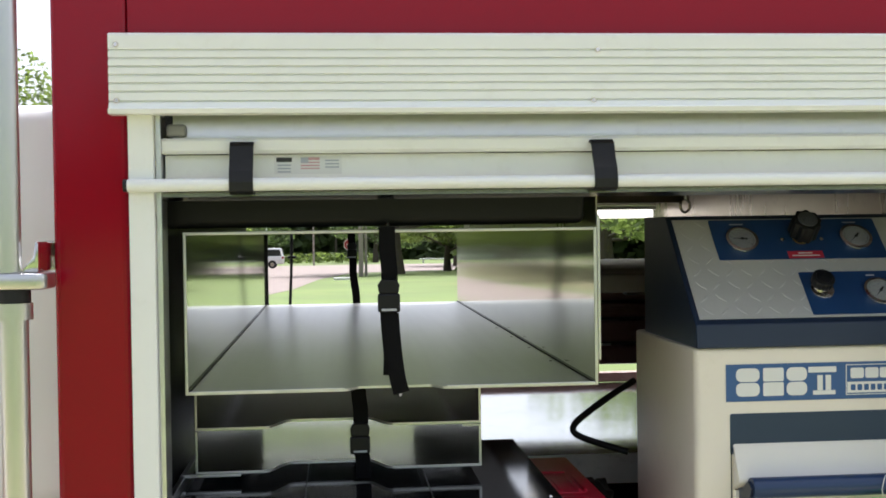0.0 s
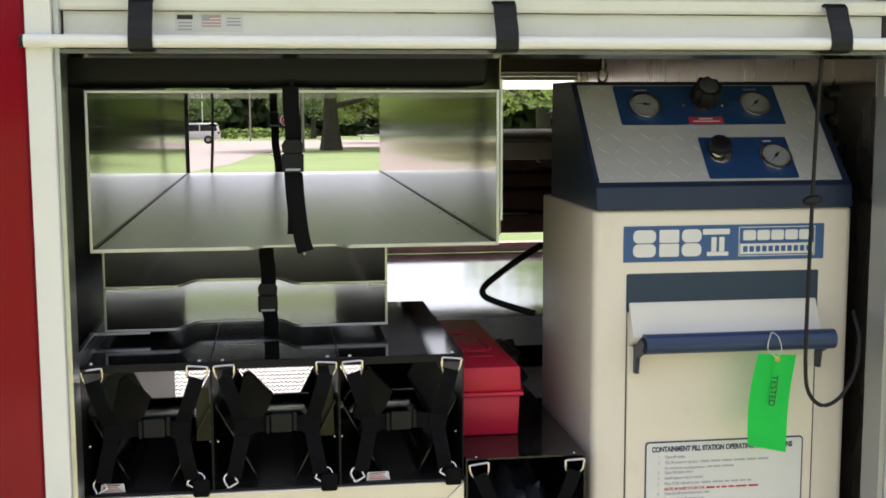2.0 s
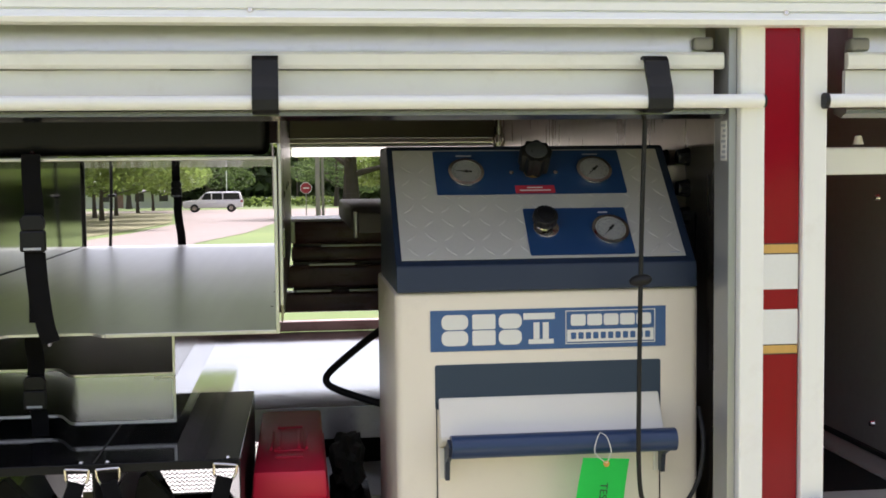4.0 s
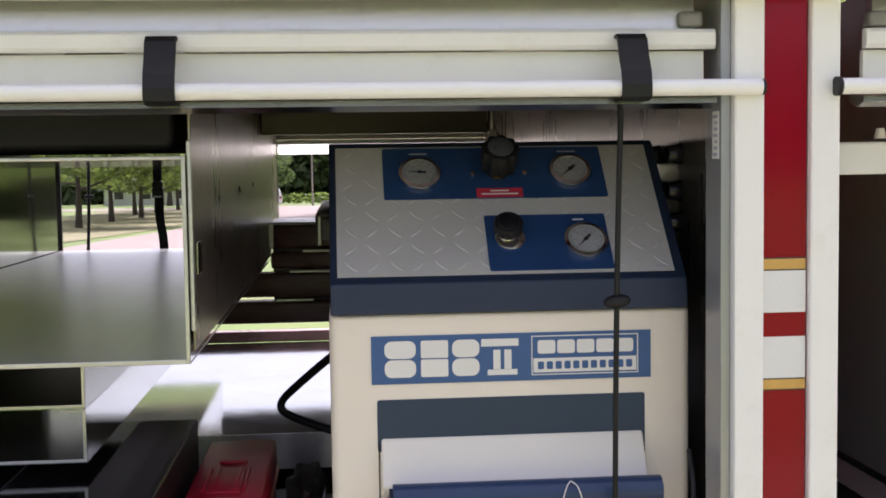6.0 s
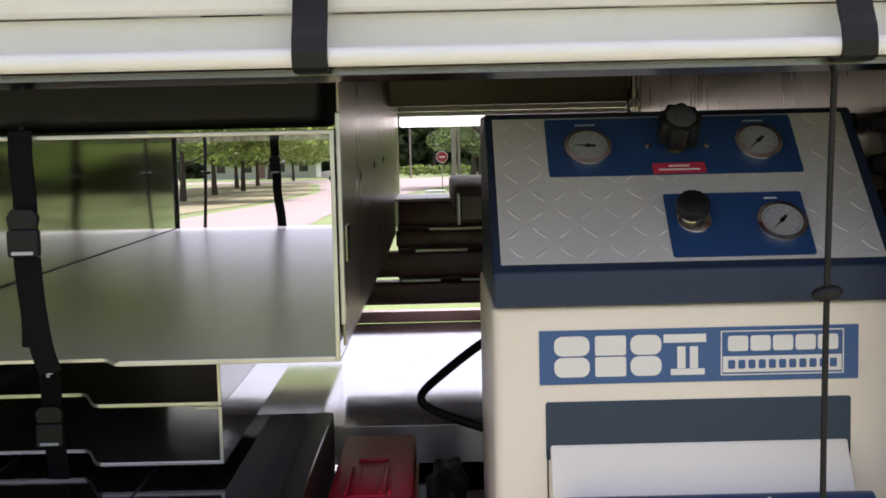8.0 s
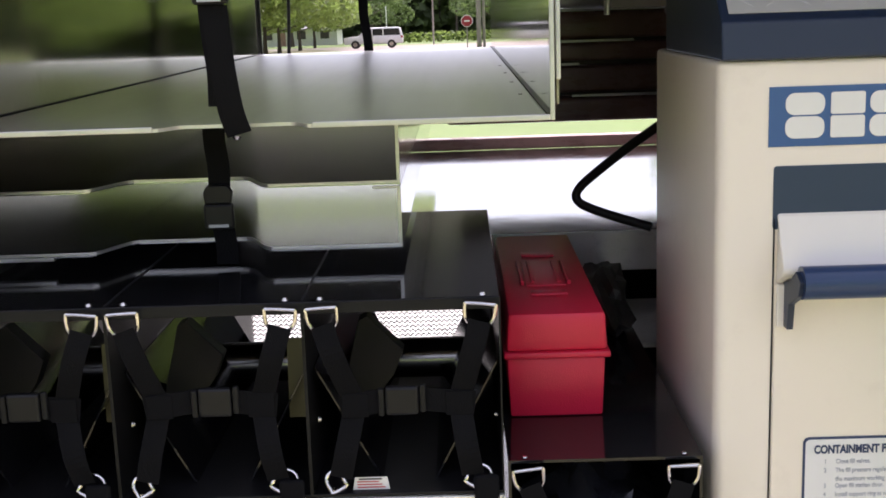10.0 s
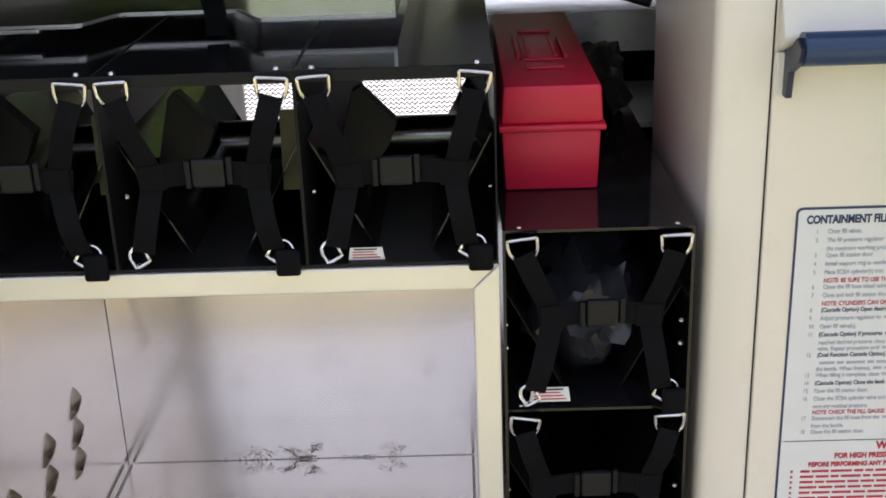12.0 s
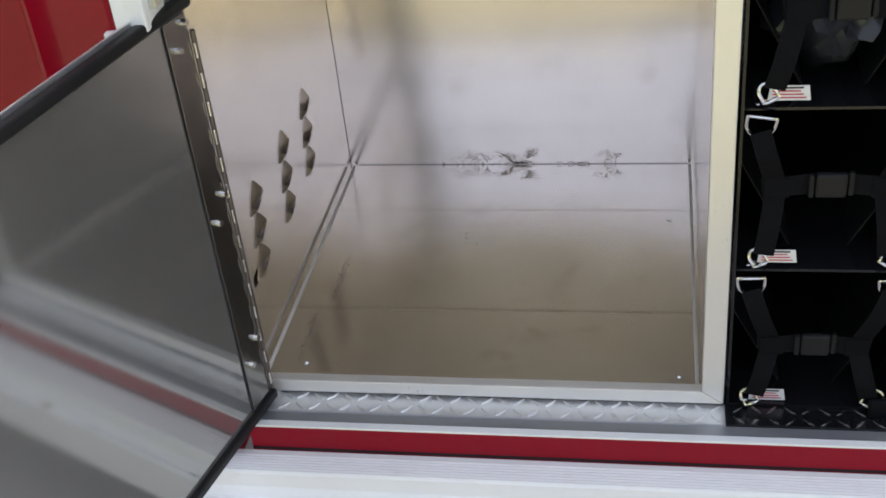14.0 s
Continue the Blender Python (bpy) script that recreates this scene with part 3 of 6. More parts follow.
# ---- roller doors ----
def roller_door(x0, x1, clips, label, cap_left, sticker):
    d = thing("roller_door", ((x0 + x1) / 2, 0.03, 2.035), label, "roller door", "roller doors")
    slat = [(0.018, 2.146), (0.030, 2.146), (0.030, 2.118), (0.018, 2.118), (0.014, 2.124), (0.014, 2.141)]
    part("slat", prism(slat, "x", x0 + 0.012, x1 - 0.004, 0.001), M_WHITE_ALU, d, "cream aluminium door slat")
    slat = prism([(0.034, 2.1165), (0.046, 2.1165), (0.046, 2.074), (0.034, 2.074)], "x", x0 + 0.016, x1 - 0.016)
    low = part("slat", slat, M_WHITE_ALU, d, "white aluminium door slat")
    part("slat", prism([(0.045, 2.30), (0.055, 2.30), (0.055, 2.147), (0.034, 2.147), (0.034, 2.151)], "x", x0 + 0.03, x1 - 0.03), M_ALU, d, "grey rolled slat above")
    part("end_block", box(x0 + 0.02, x0 + 0.055, 0.020, 0.05, 2.149, 2.172, 0.006, 3), M_END_BLOCK, d, "grey plastic end block", True)
    part("end_block", box(x1 - 0.055, x1 - 0.02, 0.020, 0.05, 2.149, 2.172, 0.006, 3), M_END_BLOCK, d, "grey plastic end block", True)
    part("bottom_seal", prism([(0.008, 2.049), (0.058, 2.053), (0.058, 2.043), (0.03, 2.034), (0.008, 2.041)], "x", x0 + 0.006, x1 - 0.004), M_STEEL_DARK, d, "dark seal strip")
    bar = part("lift_bar", rod((x0 - 0.042, -0.022, 2.061), (x1 + 0.049, -0.022, 2.061), 0.0115, 24), M_WHITE_ALU, d, "white round lift bar", True)
    part("bar_cap", rod((x1 + 0.049, -0.022, 2.061), (x1 + 0.0535, -0.022, 2.061), 0.0112, 20), M_RUBBER, bar, "", True)
    part("bar_cap", rod((x0 - 0.049, -0.022, 2.061), (x0 - 0.042, -0.022, 2.061), 0.0135 if cap_left else 0.0112, 20), M_RUBBER, bar, "", True)
    for x in clips:
        pts = [(0.016, 2.137), (0.002, 2.138), (-0.010, 2.130), (-0.020, 2.105), (-0.033, 2.085), (-0.0375, 2.065), (-0.036, 2.048), (-0.022, 2.0435), (0.0, 2.043),
               (0.0, 2.047), (-0.022, 2.0475), (-0.030, 2.052), (-0.0315, 2.065), (-0.027, 2.082), (-0.014, 2.102), (-0.005, 2.125), (0.003, 2.132), (0.016, 2.132)]
        part("bar_clip", prism(pts, "x", x, x + 0.042, 0.0012), M_RUBBER, d, "black rubber strap clip")
    if sticker:
        x, y = 0.128, 0.0337
        part("sticker", box(x - 0.004, x + 0.118, y - 0.0004, y, 2.081, 2.113), M_PRINT_WHITE, low, "small white maker's sticker")
        part("sticker_print", box(x, x + 0.028, y - 0.0009, y - 0.0004, 2.103, 2.111), M_PRINT_BLACK, low)
        for k in range(3):
            part("text_bar", box(x + 0.002, x + 0.026, y - 0.0009, y - 0.0004, 2.084 + 0.006 * k, 2.0865 + 0.006 * k), M_PRINT_GREY, low)
            part("text_bar", box(x + 0.088, x + 0.113, y - 0.0009, y - 0.0004, 2.092 + 0.006 * k, 2.0945 + 0.006 * k), M_PRINT_GREY, low)
        part("flag_print", box(x + 0.044, x + 0.078, y - 0.0009, y - 0.0004, 2.090, 2.111), M_PRINT_FADED, low, "small striped flag print")
        for k in range(3):
            part("stripe", box(x + 0.044, x + 0.078, y - 0.0013, y - 0.0009, 2.0925 + 0.0055 * k, 2.095 + 0.0055 * k), M_PRINT_WHITE, low)
        part("flag_corner", box(x + 0.044, x + 0.058, y - 0.0017, y - 0.0013, 2.101, 2.111), M_PRINT_GREY, low)
    return d


roller_door(-0.086, 1.497, (0.048, 0.700, 1.346), "rolled-up white aluminium roller door with round lift bar", False, True)
roller_door(1.702, 2.95, (1.98,), "rolled-up white roller door of the next compartment", True, False)
awning = thing("light_housing", (0.3, 0.2, 1.99), "black box housing under the compartment ceiling", "housing")
part("housing", box(-0.116, 0.716, 0.125, 0.42, 1.985, 2.12, 0.016, 4), M_BLACK_MATT, awning, smooth=True)
part("mounting_foot", box(-0.05, 0.02, 0.2, 0.3, 2.121, 2.239), M_BLACK_MATT, awning)
part("mounting_foot", box(0.55, 0.62, 0.2, 0.3, 2.121, 2.239), M_BLACK_MATT, awning)


# ---- trays ----
def notched(x0, x1, y0, y1, n0, n1, deep, side):
    """A floor outline with a cut-out in its front edge that has sloping ends."""
    pts = [(x0, y0), (n0, y0)]
    for k in range(7):
        t = k / 6
        pts.append((n0 + side * t, y0 + deep * (3 * t * t - 2 * t ** 3)))
    for k in range(7):
        t = 1 - k / 6
        pts.append((n1 - side * t, y0 + deep * (3 * t * t - 2 * t ** 3)))
    return pts + [(n1, y0), (x1, y0), (x1, y1), (x0, y1)]


def lip(outline, z, parent):
    """The bright worn edge that follows a cut-out."""
    pts = [Vector((x, y - 0.0012, z)) for x, y in outline[1:16]]
    part("edge", sweep(pts, flat(0.0022, 0.0045), Vector((0, 1, 0))), M_ALU_LIGHT, parent, "bright worn edge of the cut-out")


def strap_run(x, y, z0, z1, parent, buckle, width=0.031, sway=0.0):
    n = 7
    pts = [Vector((x + sway * (1 - k / n) ** 2 + 0.002 * math.sin(k * 1.7), y - 0.004 * math.sin(math.pi * k / n), z0 + (z1 - z0) * k / n)) for k in range(n + 1)]
    s = part("webbing", sweep(smoothed([tuple(p) for p in pts], 3), flat(width, 0.0025)), M_WEB, parent, "black webbing")
    b = part("buckle", box(x - 0.021, x + 0.021, y - 0.017, y - 0.003, buckle, buckle + 0.036, 0.004), M_BUCKLE, parent, "black side-release buckle")
    part("buckle_bar", box(x - 0.014, x + 0.014, y - 0.019, y - 0.0175, buckle + 0.003, buckle + 0.0075, 0.0006), M_PRINT_GREY, b)
    part("buckle", prism([(x - 0.018, buckle + 0.036), (x - 0.021, buckle + 0.052), (x - 0.014, buckle + 0.062), (x + 0.014, buckle + 0.062), (x + 0.021, buckle + 0.052), (x + 0.018, buckle + 0.036)], "y", y - 0.015, y - 0.004, 0.002), M_BUCKLE, parent)
    return s


def top_tray():
    x0, x1, y0, y1, z0, z1, t = -0.052, 0.734, 0.114, FAR + 0.10, 1.672, 1.978, 0.0035
    d = thing("long_tray", ((x0 + x1) / 2, (y0 + y1) / 2, z0), "long open-ended aluminium tray across the compartment", "tray")
    cut = notched(x0, x1, y0, y1, 0.246, 0.440, 0.035, 0.03)
    lip(cut, z0 + 0.0025, d)
    part("floor", prism(cut, "z", z0, z0 + t), M_TRAY_FLOOR, d, "scuffed aluminium tray floor")
    part("side", box(x0, x0 + t, y0, y1, z0 + t, z1 - t), M_TRAY, d, "reflective aluminium side")
    part("side", box(x1 - t, x1, y0, y1, z0 + t, z1 - t), M_TRAY, d, "reflective aluminium side")
    part("top", box(x0, x1, y0, y1, z1 - t, z1), M_TRAY, d, "aluminium top sheet")
    for a, b, c, e in ((x0, x0 + 0.006, z0, z1), (x1 - 0.006, x1, z0, z1)):
        part("edge", box(a, b, y0 - 0.004, y0 - 0.0002, c, e, 0.0015), M_ALU_LIGHT, d, "bright worn edge")
    part("edge", box(x0 + 0.006, x1 - 0.006, y0 - 0.004, y0 - 0.0002, z1 - 0.006, z1, 0.0015), M_ALU_LIGHT, d, "bright worn edge")
    for a, b in ((x0 + 0.006, 0.246), (0.440, x1 - 0.006)):
        part("edge", box(a, b, y0 - 0.004, y0 - 0.0002, z0, z0 + 0.0075, 0.0015), M_ALU_LIGHT, d, "bright worn edge")
    for x in (x0 + t, x1 - t - 0.004):
        part("seam", box(x, x + 0.004, y0 + 0.01, y1 - 0.01, z0 + t, z0 + t + 0.003), M_BLACK_MATT, d, "dark seam bead")
    # dark sheet added to dim what the rack top and low trays mirror
    part("underside", box(x0 + 0.004, x1 - 0.004, y0 + 0.08, y1 - 0.02, z0 - 0.0035, z0 - 0.0005), M_BEAM, d, "added dark underside sheet that darkens reflections below")
    part("far_edge", box(x0 + t, x0 + t + 0.008, y1 - 0.012, y1, z0 + t, z1 - t), M_RUBBER, d, "dark edging at the far mouth")
    for k in range(4):
        part("rivet", rod((x1 - 0.022, 0.5 + 0.3 * k, z0 + t), (x1 - 0.022, 0.5 + 0.3 * k, z0 + t + 0.0012), 0.0032, 8), M_STEEL_DARK, d)
    s = thing("tie_strap", (0.331, y0 - 0.01, z0), "black tie strap with buckle across the tray mouth", "strap", "tie straps")
    strap_run(0.331, y0 - 0.012, z0 + 0.03, z1 + 0.006, s, 1.822, 0.031, 0.003)
    part("webbing", sweep(smoothed([(0.353, y0 - 0.010, 1.668), (0.345, y0 - 0.016, 1.70), (0.338, y0 - 0.018, 1.76), (0.334, y0 - 0.0165, 1.82)], 4), flat(0.031, 0.002)), M_WEB, s, "loose strap tail")
    screw("bolt", (0.332, y0 - 0.010, z1 + 0.008), 0.006, s, (0, 0, 1))
    screw("bolt", (0.350, y0 - 0.012, z0 - 0.006), 0.006, s, (0, 0, -1))
    f = thing("tie_strap", (0.29, y1 + 0.01, z0), "black tie strap across the far mouth of the tray", "strap", "tie straps")
    strap_run(0.300, y1 + 0.012, z0, z1, f, 1.86, 0.031, 0.016)
    g = thing("cable_tie", (0.05, y1 + 0.012, z0), "thin black cord with a knot at the far tray mouth", "cord")
    part("cord", sweep(smoothed([(0.045, y1 + 0.012, z0), (0.052, y1 + 0.012, 1.82), (0.056, y1 + 0.012, z1)], 4), circle(0.006)), M_RUBBER, g)
    part("knot", box(0.038, 0.072, y1 + 0.004, y1 + 0.02, 1.862, 1.874, 0.004), M_RUBBER, g)


def low_tray(z0, z1, label, sheet_metal):
    x0, x1, y0, y1, t = -0.062, 0.532, 0.335, FAR - 0.1, 0.003
    d = thing("low_tray", ((x0 + x1) / 2, 1.4, z0), label, "tray", "stacked low trays")
    cut = notched(x0, x1, y0, y1, 0.082, 0.345, 0.085, 0.05)
    lip(cut, z0 + 0.0025, d)
    part("floor", prism(cut, "z", z0, z0 + t), sheet_metal, d, "reflective aluminium floor")
    # added reflector sheet, so the tray below mirrors a bright surface
    part("underside", prism(cut, "z", z0 - 0.0014, z0 - 0.0003), M_TRAY_LOW, d, "added bright underside sheet that reflects light downward")
    part("side", box(x0, x0 + t, y0, y1, z0 + t, z1), sheet_metal, d)
    part("side", box(x1 - t, x1, y0, y1, z0 + t, z1), sheet_metal, d)
    for a, b in ((x0, x0 + 0.005), (x1 - 0.005, x1)):
        part("edge", box(a, b, y0 - 0.003, y0 - 0.0002, z0, z1, 0.001), M_ALU_LIGHT, d, "bright worn edge")
    for a, b in ((x0 + 0.005, 0.082), (0.345, x1 - 0.005)):
        part("edge", box(a, b, y0 - 0.003, y0 - 0.0002, z0, z0 + 0.005, 0.001), M_ALU_LIGHT, d, "bright worn edge")
    part("edge", box(x1 - 0.04, x1 - 0.005, y0 - 0.003, y0 - 0.0002, z1 - 0.004, z1, 0.001), M_ALU_LIGHT, d)
    return d


top_tray()
low_tray(1.478, 1.566, "shallow reflective aluminium tray with a cut-out lip", M_TRAY_LOW)
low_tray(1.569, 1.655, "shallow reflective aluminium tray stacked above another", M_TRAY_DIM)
low_strap = thing("tie_strap", (0.277, 0.32, 1.46), "black tie strap with buckle over the low trays", "strap", "tie straps")
strap_run(0.277, 0.325, 1.462, 1.664, low_strap, 1.515, 0.031, 0.006)


# ---- bottle racks ----
def harness(x0, x1, z0, z1, y, label, seed, slack=0.0):
    """Four D-rings, four webs, a cross web and a buckle over the mouth of one rack slot."""
    rnd = random.Random(seed)
    d = thing("strap_harness", ((x0 + x1) / 2, y - 0.01, z0), label, "harness", "strap harnesses over the rack slots")
    w = x1 - x0
    zm = z0 + (z1 - z0) * (0.50 + rnd.uniform(-0.04, 0.04))
    for s, xe in ((1, x0 + 0.026), (-1, x1 - 0.026)):
        xm = xe + s * (0.033 + rnd.uniform(-0.008, 0.008))
        for up in (True, False):
            zr = z1 - 0.004 if up else z0 + 0.012
            xr = xe if up else xe + s * 0.006
            xw = xr if up else xe + s * 0.014
            rs = 1.0 if up else 0.8 if s < 0 else 0.6
            tilt = rnd.uniform(-0.15, 0.15) if up else s * 0.5
            ring = []
            for k in range(18):
                a = 2 * math.pi * k / 18
                px, pz = 0.0190 * rs * math.cos(a), 0.0200 * rs * math.sin(a)
                if pz > 0.006:
                    pz = 0.0115 + 0.1 * (pz - 0.006)
                    px *= 1.25
                px = max(-0.0195, min(0.0195, px))
                dz = 1 if up else -1
                ring.append(Vector((xr + px * math.cos(tilt) - pz * dz * math.sin(tilt), y - 0.009 - 0.004 * math.sin(a), zr - 0.010 * dz + pz * dz * math.cos(tilt) + px * math.sin(tilt))))
            part("d_ring", sweep(ring, circle(0.0025, 8), Vector((0, 1, 0)), True), M_CHROME, d, "nickel D-ring", True)
            screw("screw", (xr - s * 0.004, y - 0.002 if not up else y + 0.012, zr + (0.008 if up else -0.006)), 0.0048, d, (0, -1, 0) if not up else (0, 0, 1))
            z_a = zr - 0.020 if up else zr + 0.016
            bow = 0.010 + rnd.uniform(0, 0.014)
            run = [(xw, y - 0.012, z_a), (xw * 0.6 + xm * 0.4, y - 0.012 - bow * 0.7 + 0.035 * slack, z_a * 0.6 + zm * 0.4), (xm, y - 0.006 + 0.04 * slack, zm)]
            part("webbing", sweep(smoothed(run, 6), flat(0.0285, 0.0024), Vector((1, 0, 0.15 * s))), M_WEB, d, "black webbing")
        part("webbing", sweep(smoothed([(xm - s * 0.020, y - 0.009 + 0.04 * slack, zm - 0.002), (xm + s * 0.012, y - 0.012 + 0.04 * slack, zm + 0.002), ((x0 + x1) / 2, y - 0.010 + 0.04 * slack, zm + 0.008)], 5), flat(0.0024, 0.031), Vector((0, 1, 0))), M_WEB, d, "black cross web")
        if s < 0:
            part("webbing", box(xe - 0.013, xe + 0.019, y - 0.021, y - 0.011, z0 - 0.008, z0 + 0.028, 0.0045, 3), M_WEB, d, "folded strap end", True)
        part("strap_slide", box(xm - 0.017, xm + 0.017, y - 0.0145 + 0.04 * slack, y - 0.0122 + 0.04 * slack, zm - 0.016, zm + 0.015, 0.0008), M_WEB, d, "sewn strap block")
    xb = (x0 + x1) / 2 + rnd.uniform(-0.006, 0.02)
    part("buckle", box(xb - 0.021, xb + 0.021, y - 0.021 + 0.04 * slack, y - 0.010 + 0.04 * slack, zm - 0.013, zm + 0.025, 0.004), M_BUCKLE, d, "black side-release buckle")
    part("buckle", box(xb - 0.030, xb - 0.0225, y - 0.019 + 0.04 * slack, y - 0.010 + 0.04 * slack, zm - 0.014, zm + 0.022, 0.002), M_BLACK_MATT, d)
    part("buckle", box(xb + 0.0225, xb + 0.030, y - 0.019 + 0.04 * slack, y - 0.010 + 0.04 * slack, zm - 0.010, zm + 0.026, 0.002), M_BLACK_MATT, d)
    return d


def warning(parent, x, y, z, w=0.058, h=0.026):
    lab = part("warning_label", prism([(x, z), (x + w, z), (x + w - 0.003, z + h), (x + 0.003, z + h)], "y", y - 0.0006, y), M_PRINT_WHITE, parent, "small white warning label")
    for k in range(3):
        part("text_bar", box(x + 0.006, x + w - 0.006 - 0.004 * k, y - 0.0012, y - 0.0007, z + h * (0.16 + 0.22 * k), z + h * (0.24 + 0.22 * k)), M_PRINT_RED, lab)
    part("text_bar", box(x + 0.008, x + w - 0.010, y - 0.0012, y - 0.0007, z + h * 0.80, z + h * 0.91), M_PRINT_BLACK, lab)


def upper_rack():
    x0, x1, y0, y1, z0, z1, t = -0.082, 0.662, 0.110, 0.755, 1.196, 1.456, 0.004
    d = thing("bottle_rack", ((x0 + x1) / 2, 0.43, z0), "gloss black three-slot bottle rack with open ends", "rack", "bottle racks")
    top = part("top_plate", box(x0, x1, y0 + 0.002, y1, z1 - t, z1, 0.0015), M_BLACK, d, "gloss black top plate")
    for k in (1, 2):
        xs = x0 + (x1 - x0) / 3 * k
        part("seam", box(xs - 0.0012, xs + 0.0012, y0 + 0.004, y1 - 0.01, z1 + 0.0002, z1 + 0.0012), M_BLACK_MATT, top, "dark joint line")
    part("bottom_plate", box(x0, x1, y0, y1, z0, z0 + t, 0.001), M_BLACK_MATT, d)
    w = (x1 - x0) / 3
    for k in range(4):
        x = x0 + w * k
        part("divider", box(max(x0, x - t / 2), min(x1, x + t / 2), y0, y1, z0 + t, z1 - t), M_BLACK_MATT, d)
    part("front_lip", box(x0, x1, y0 - 0.003, y0 + 0.0, z1 - 0.015, z1, 0.001), M_BLACK_MATT, d)
    for k in range(3):
        a, b = x0 + w * k, x0 + w * (k + 1)
        for s in (0, 1):
            xs = a + 0.006 if s == 0 else b - 0.006
            screw("screw", (xs, y0 + 0.06, z0 + 0.085), 0.005, d, (1 - 2 * s, 0, 0))
        # sloped inner guides of the slot
        for s in (0, 1):
            e = a + t if s == 0 else b - t
            q = 1 - 2 * s
            part("guide_plate", prism([(e, z0 + 0.16), (e + q * 0.002, z0 + 0.16), (e + q * 0.085, z0 + t), (e + q * 0.082, z0 + t)], "y", y0 + 0.05, y1 - 0.05), M_BLACK, d, "sloped black guide plate")
        # folded black saddle pad hanging in the slot
        pad = [(a + 0.058, 1.396), (a + 0.070, 1.402), (a + 0.118, 1.352), (a + 0.104, 1.318), (a + 0.074, 1.280), (a + 0.034, 1.300)]
        part("saddle_pad", prism(pad, "y", y0 + 0.13, y0 + 0.16, 0.0012), M_BLACK_MATT, d, "folded matt black saddle pad")
        for u0, u1, lean in ((b - 0.048, b - 0.010, -0.012),) if k < 2 else ():
            part("liner", prism([(u0 - lean, z0 + 0.080), (u1 - lean * 0.3, z0 + 0.080), (u1, z0 + 0.190), (u0 + 0.014, z0 + 0.190)], "y", y0 + 0.085, y0 + 0.088), M_OLIVE, d, "olive webbing liner")
        if k != 1:
            warning(d, a + (0.030 if k == 0 else 0.052), y0 + 0.012, z0 + 0.0045, 0.048, 0.017)
    part("cross_tube", rod((x0 + 0.001, 0.57, 1.243), (x1 - 0.001, 0.57, 1.243), 0.033, 24), M_STEEL_DARK, d, "dark metal tube across the slots", True)
    part("support_rail", box(x0 - 0.012, x0 - 0.001, y0 - 0.004, y1, 1.22, 1.475, 0.001), M_ALU, d, "grey aluminium side rail")
    part("front_rail", box(x0 - 0.012, 0.030, 0.336, 0.348, 1.4705, 1.4772, 0.001), M_ALU, d, "grey aluminium support rail")
    for k in range(3):
        a = x0 + w * k
        harness(a, a + w, z0 + 0.004, z1 - 0.004, y0, "black webbing harness hanging over an empty rack slot", 11 + k, 0.2)
    return d


def side_rack():
    x0, x1, y0, y1, t = 0.667, 0.916, 0.112, 0.76, 0.004
    d = thing("bottle_rack", ((x0 + x1) / 2, 0.43, 0.453), "gloss black upright bottle rack with three slots", "rack", "bottle racks")
    levels = (0.4535, 0.716, 0.978, 1.238)
    for x in (x0, x1 - t):
        part("side_plate", box(x, x + t, y0, y1, 0.4535, 1.238), M_BLACK, d, "gloss black side plate")
    for z in levels:
        part("shelf", box(x0 + t, x1 - t, y0 + 0.001, y1 if z < 1.2 else 1.09, z - (0 if z < 0.5 else t), z + (t if z < 0.5 else 0)), M_BLACK, d, "gloss black shelf")
    part("back_plate", box(x0 + t, x1 - t, y1 - 0.004, y1, 0.458, 1.234), M_BLACK, d)
    for k in range(3):
        a, b = levels[k], levels[k + 1]
        for s in (0, 1):
            xs = x0 + t if s == 0 else x1 - t
            for zz in (0.07, 0.105):
                screw("screw", (xs, y0 + 0.05, a + zz), 0.005, d, (1 - 2 * s, 0, 0))
            q = 1 - 2 * s
            part("guide_plate", prism([(xs, a + 0.15), (xs + q * 0.002, a + 0.15), (xs + q * 0.08, a + t), (xs + q * 0.077, a + t)], "y", y0 + 0.06, y1 - 0.05), M_BLACK_MATT, d, "sloped black guide plate")
        warning(d, x0 + 0.034, y0 + 0.010, a + 0.006, 0.056, 0.022)
        harness(x0, x1, a + 0.006, b - 0.006, y0, "black webbing harness over an upright rack slot", 21 + k, 0.25)
    bag = bmesh.new()
    bmesh.ops.create_icosphere(bag, subdivisions=4, radius=1.0)
    for v in bag.verts:
        n = noise.noise(v.co * 2.2) * 0.35 + abs(noise.noise(v.co * 5.0)) * 0.22
        c = v.co * (1 + n)
        v.co = Vector((0.790 + 0.085 * c.x, 0.30 + 0.14 * c.y, max(0.983, 1.075 + 0.085 * c.z)))
    solid("plastic_bag", bag, M_BAG, "crumpled translucent plastic bag in the rack slot", "bag", smooth=True)
    return d


upper_rack()
side_rack()


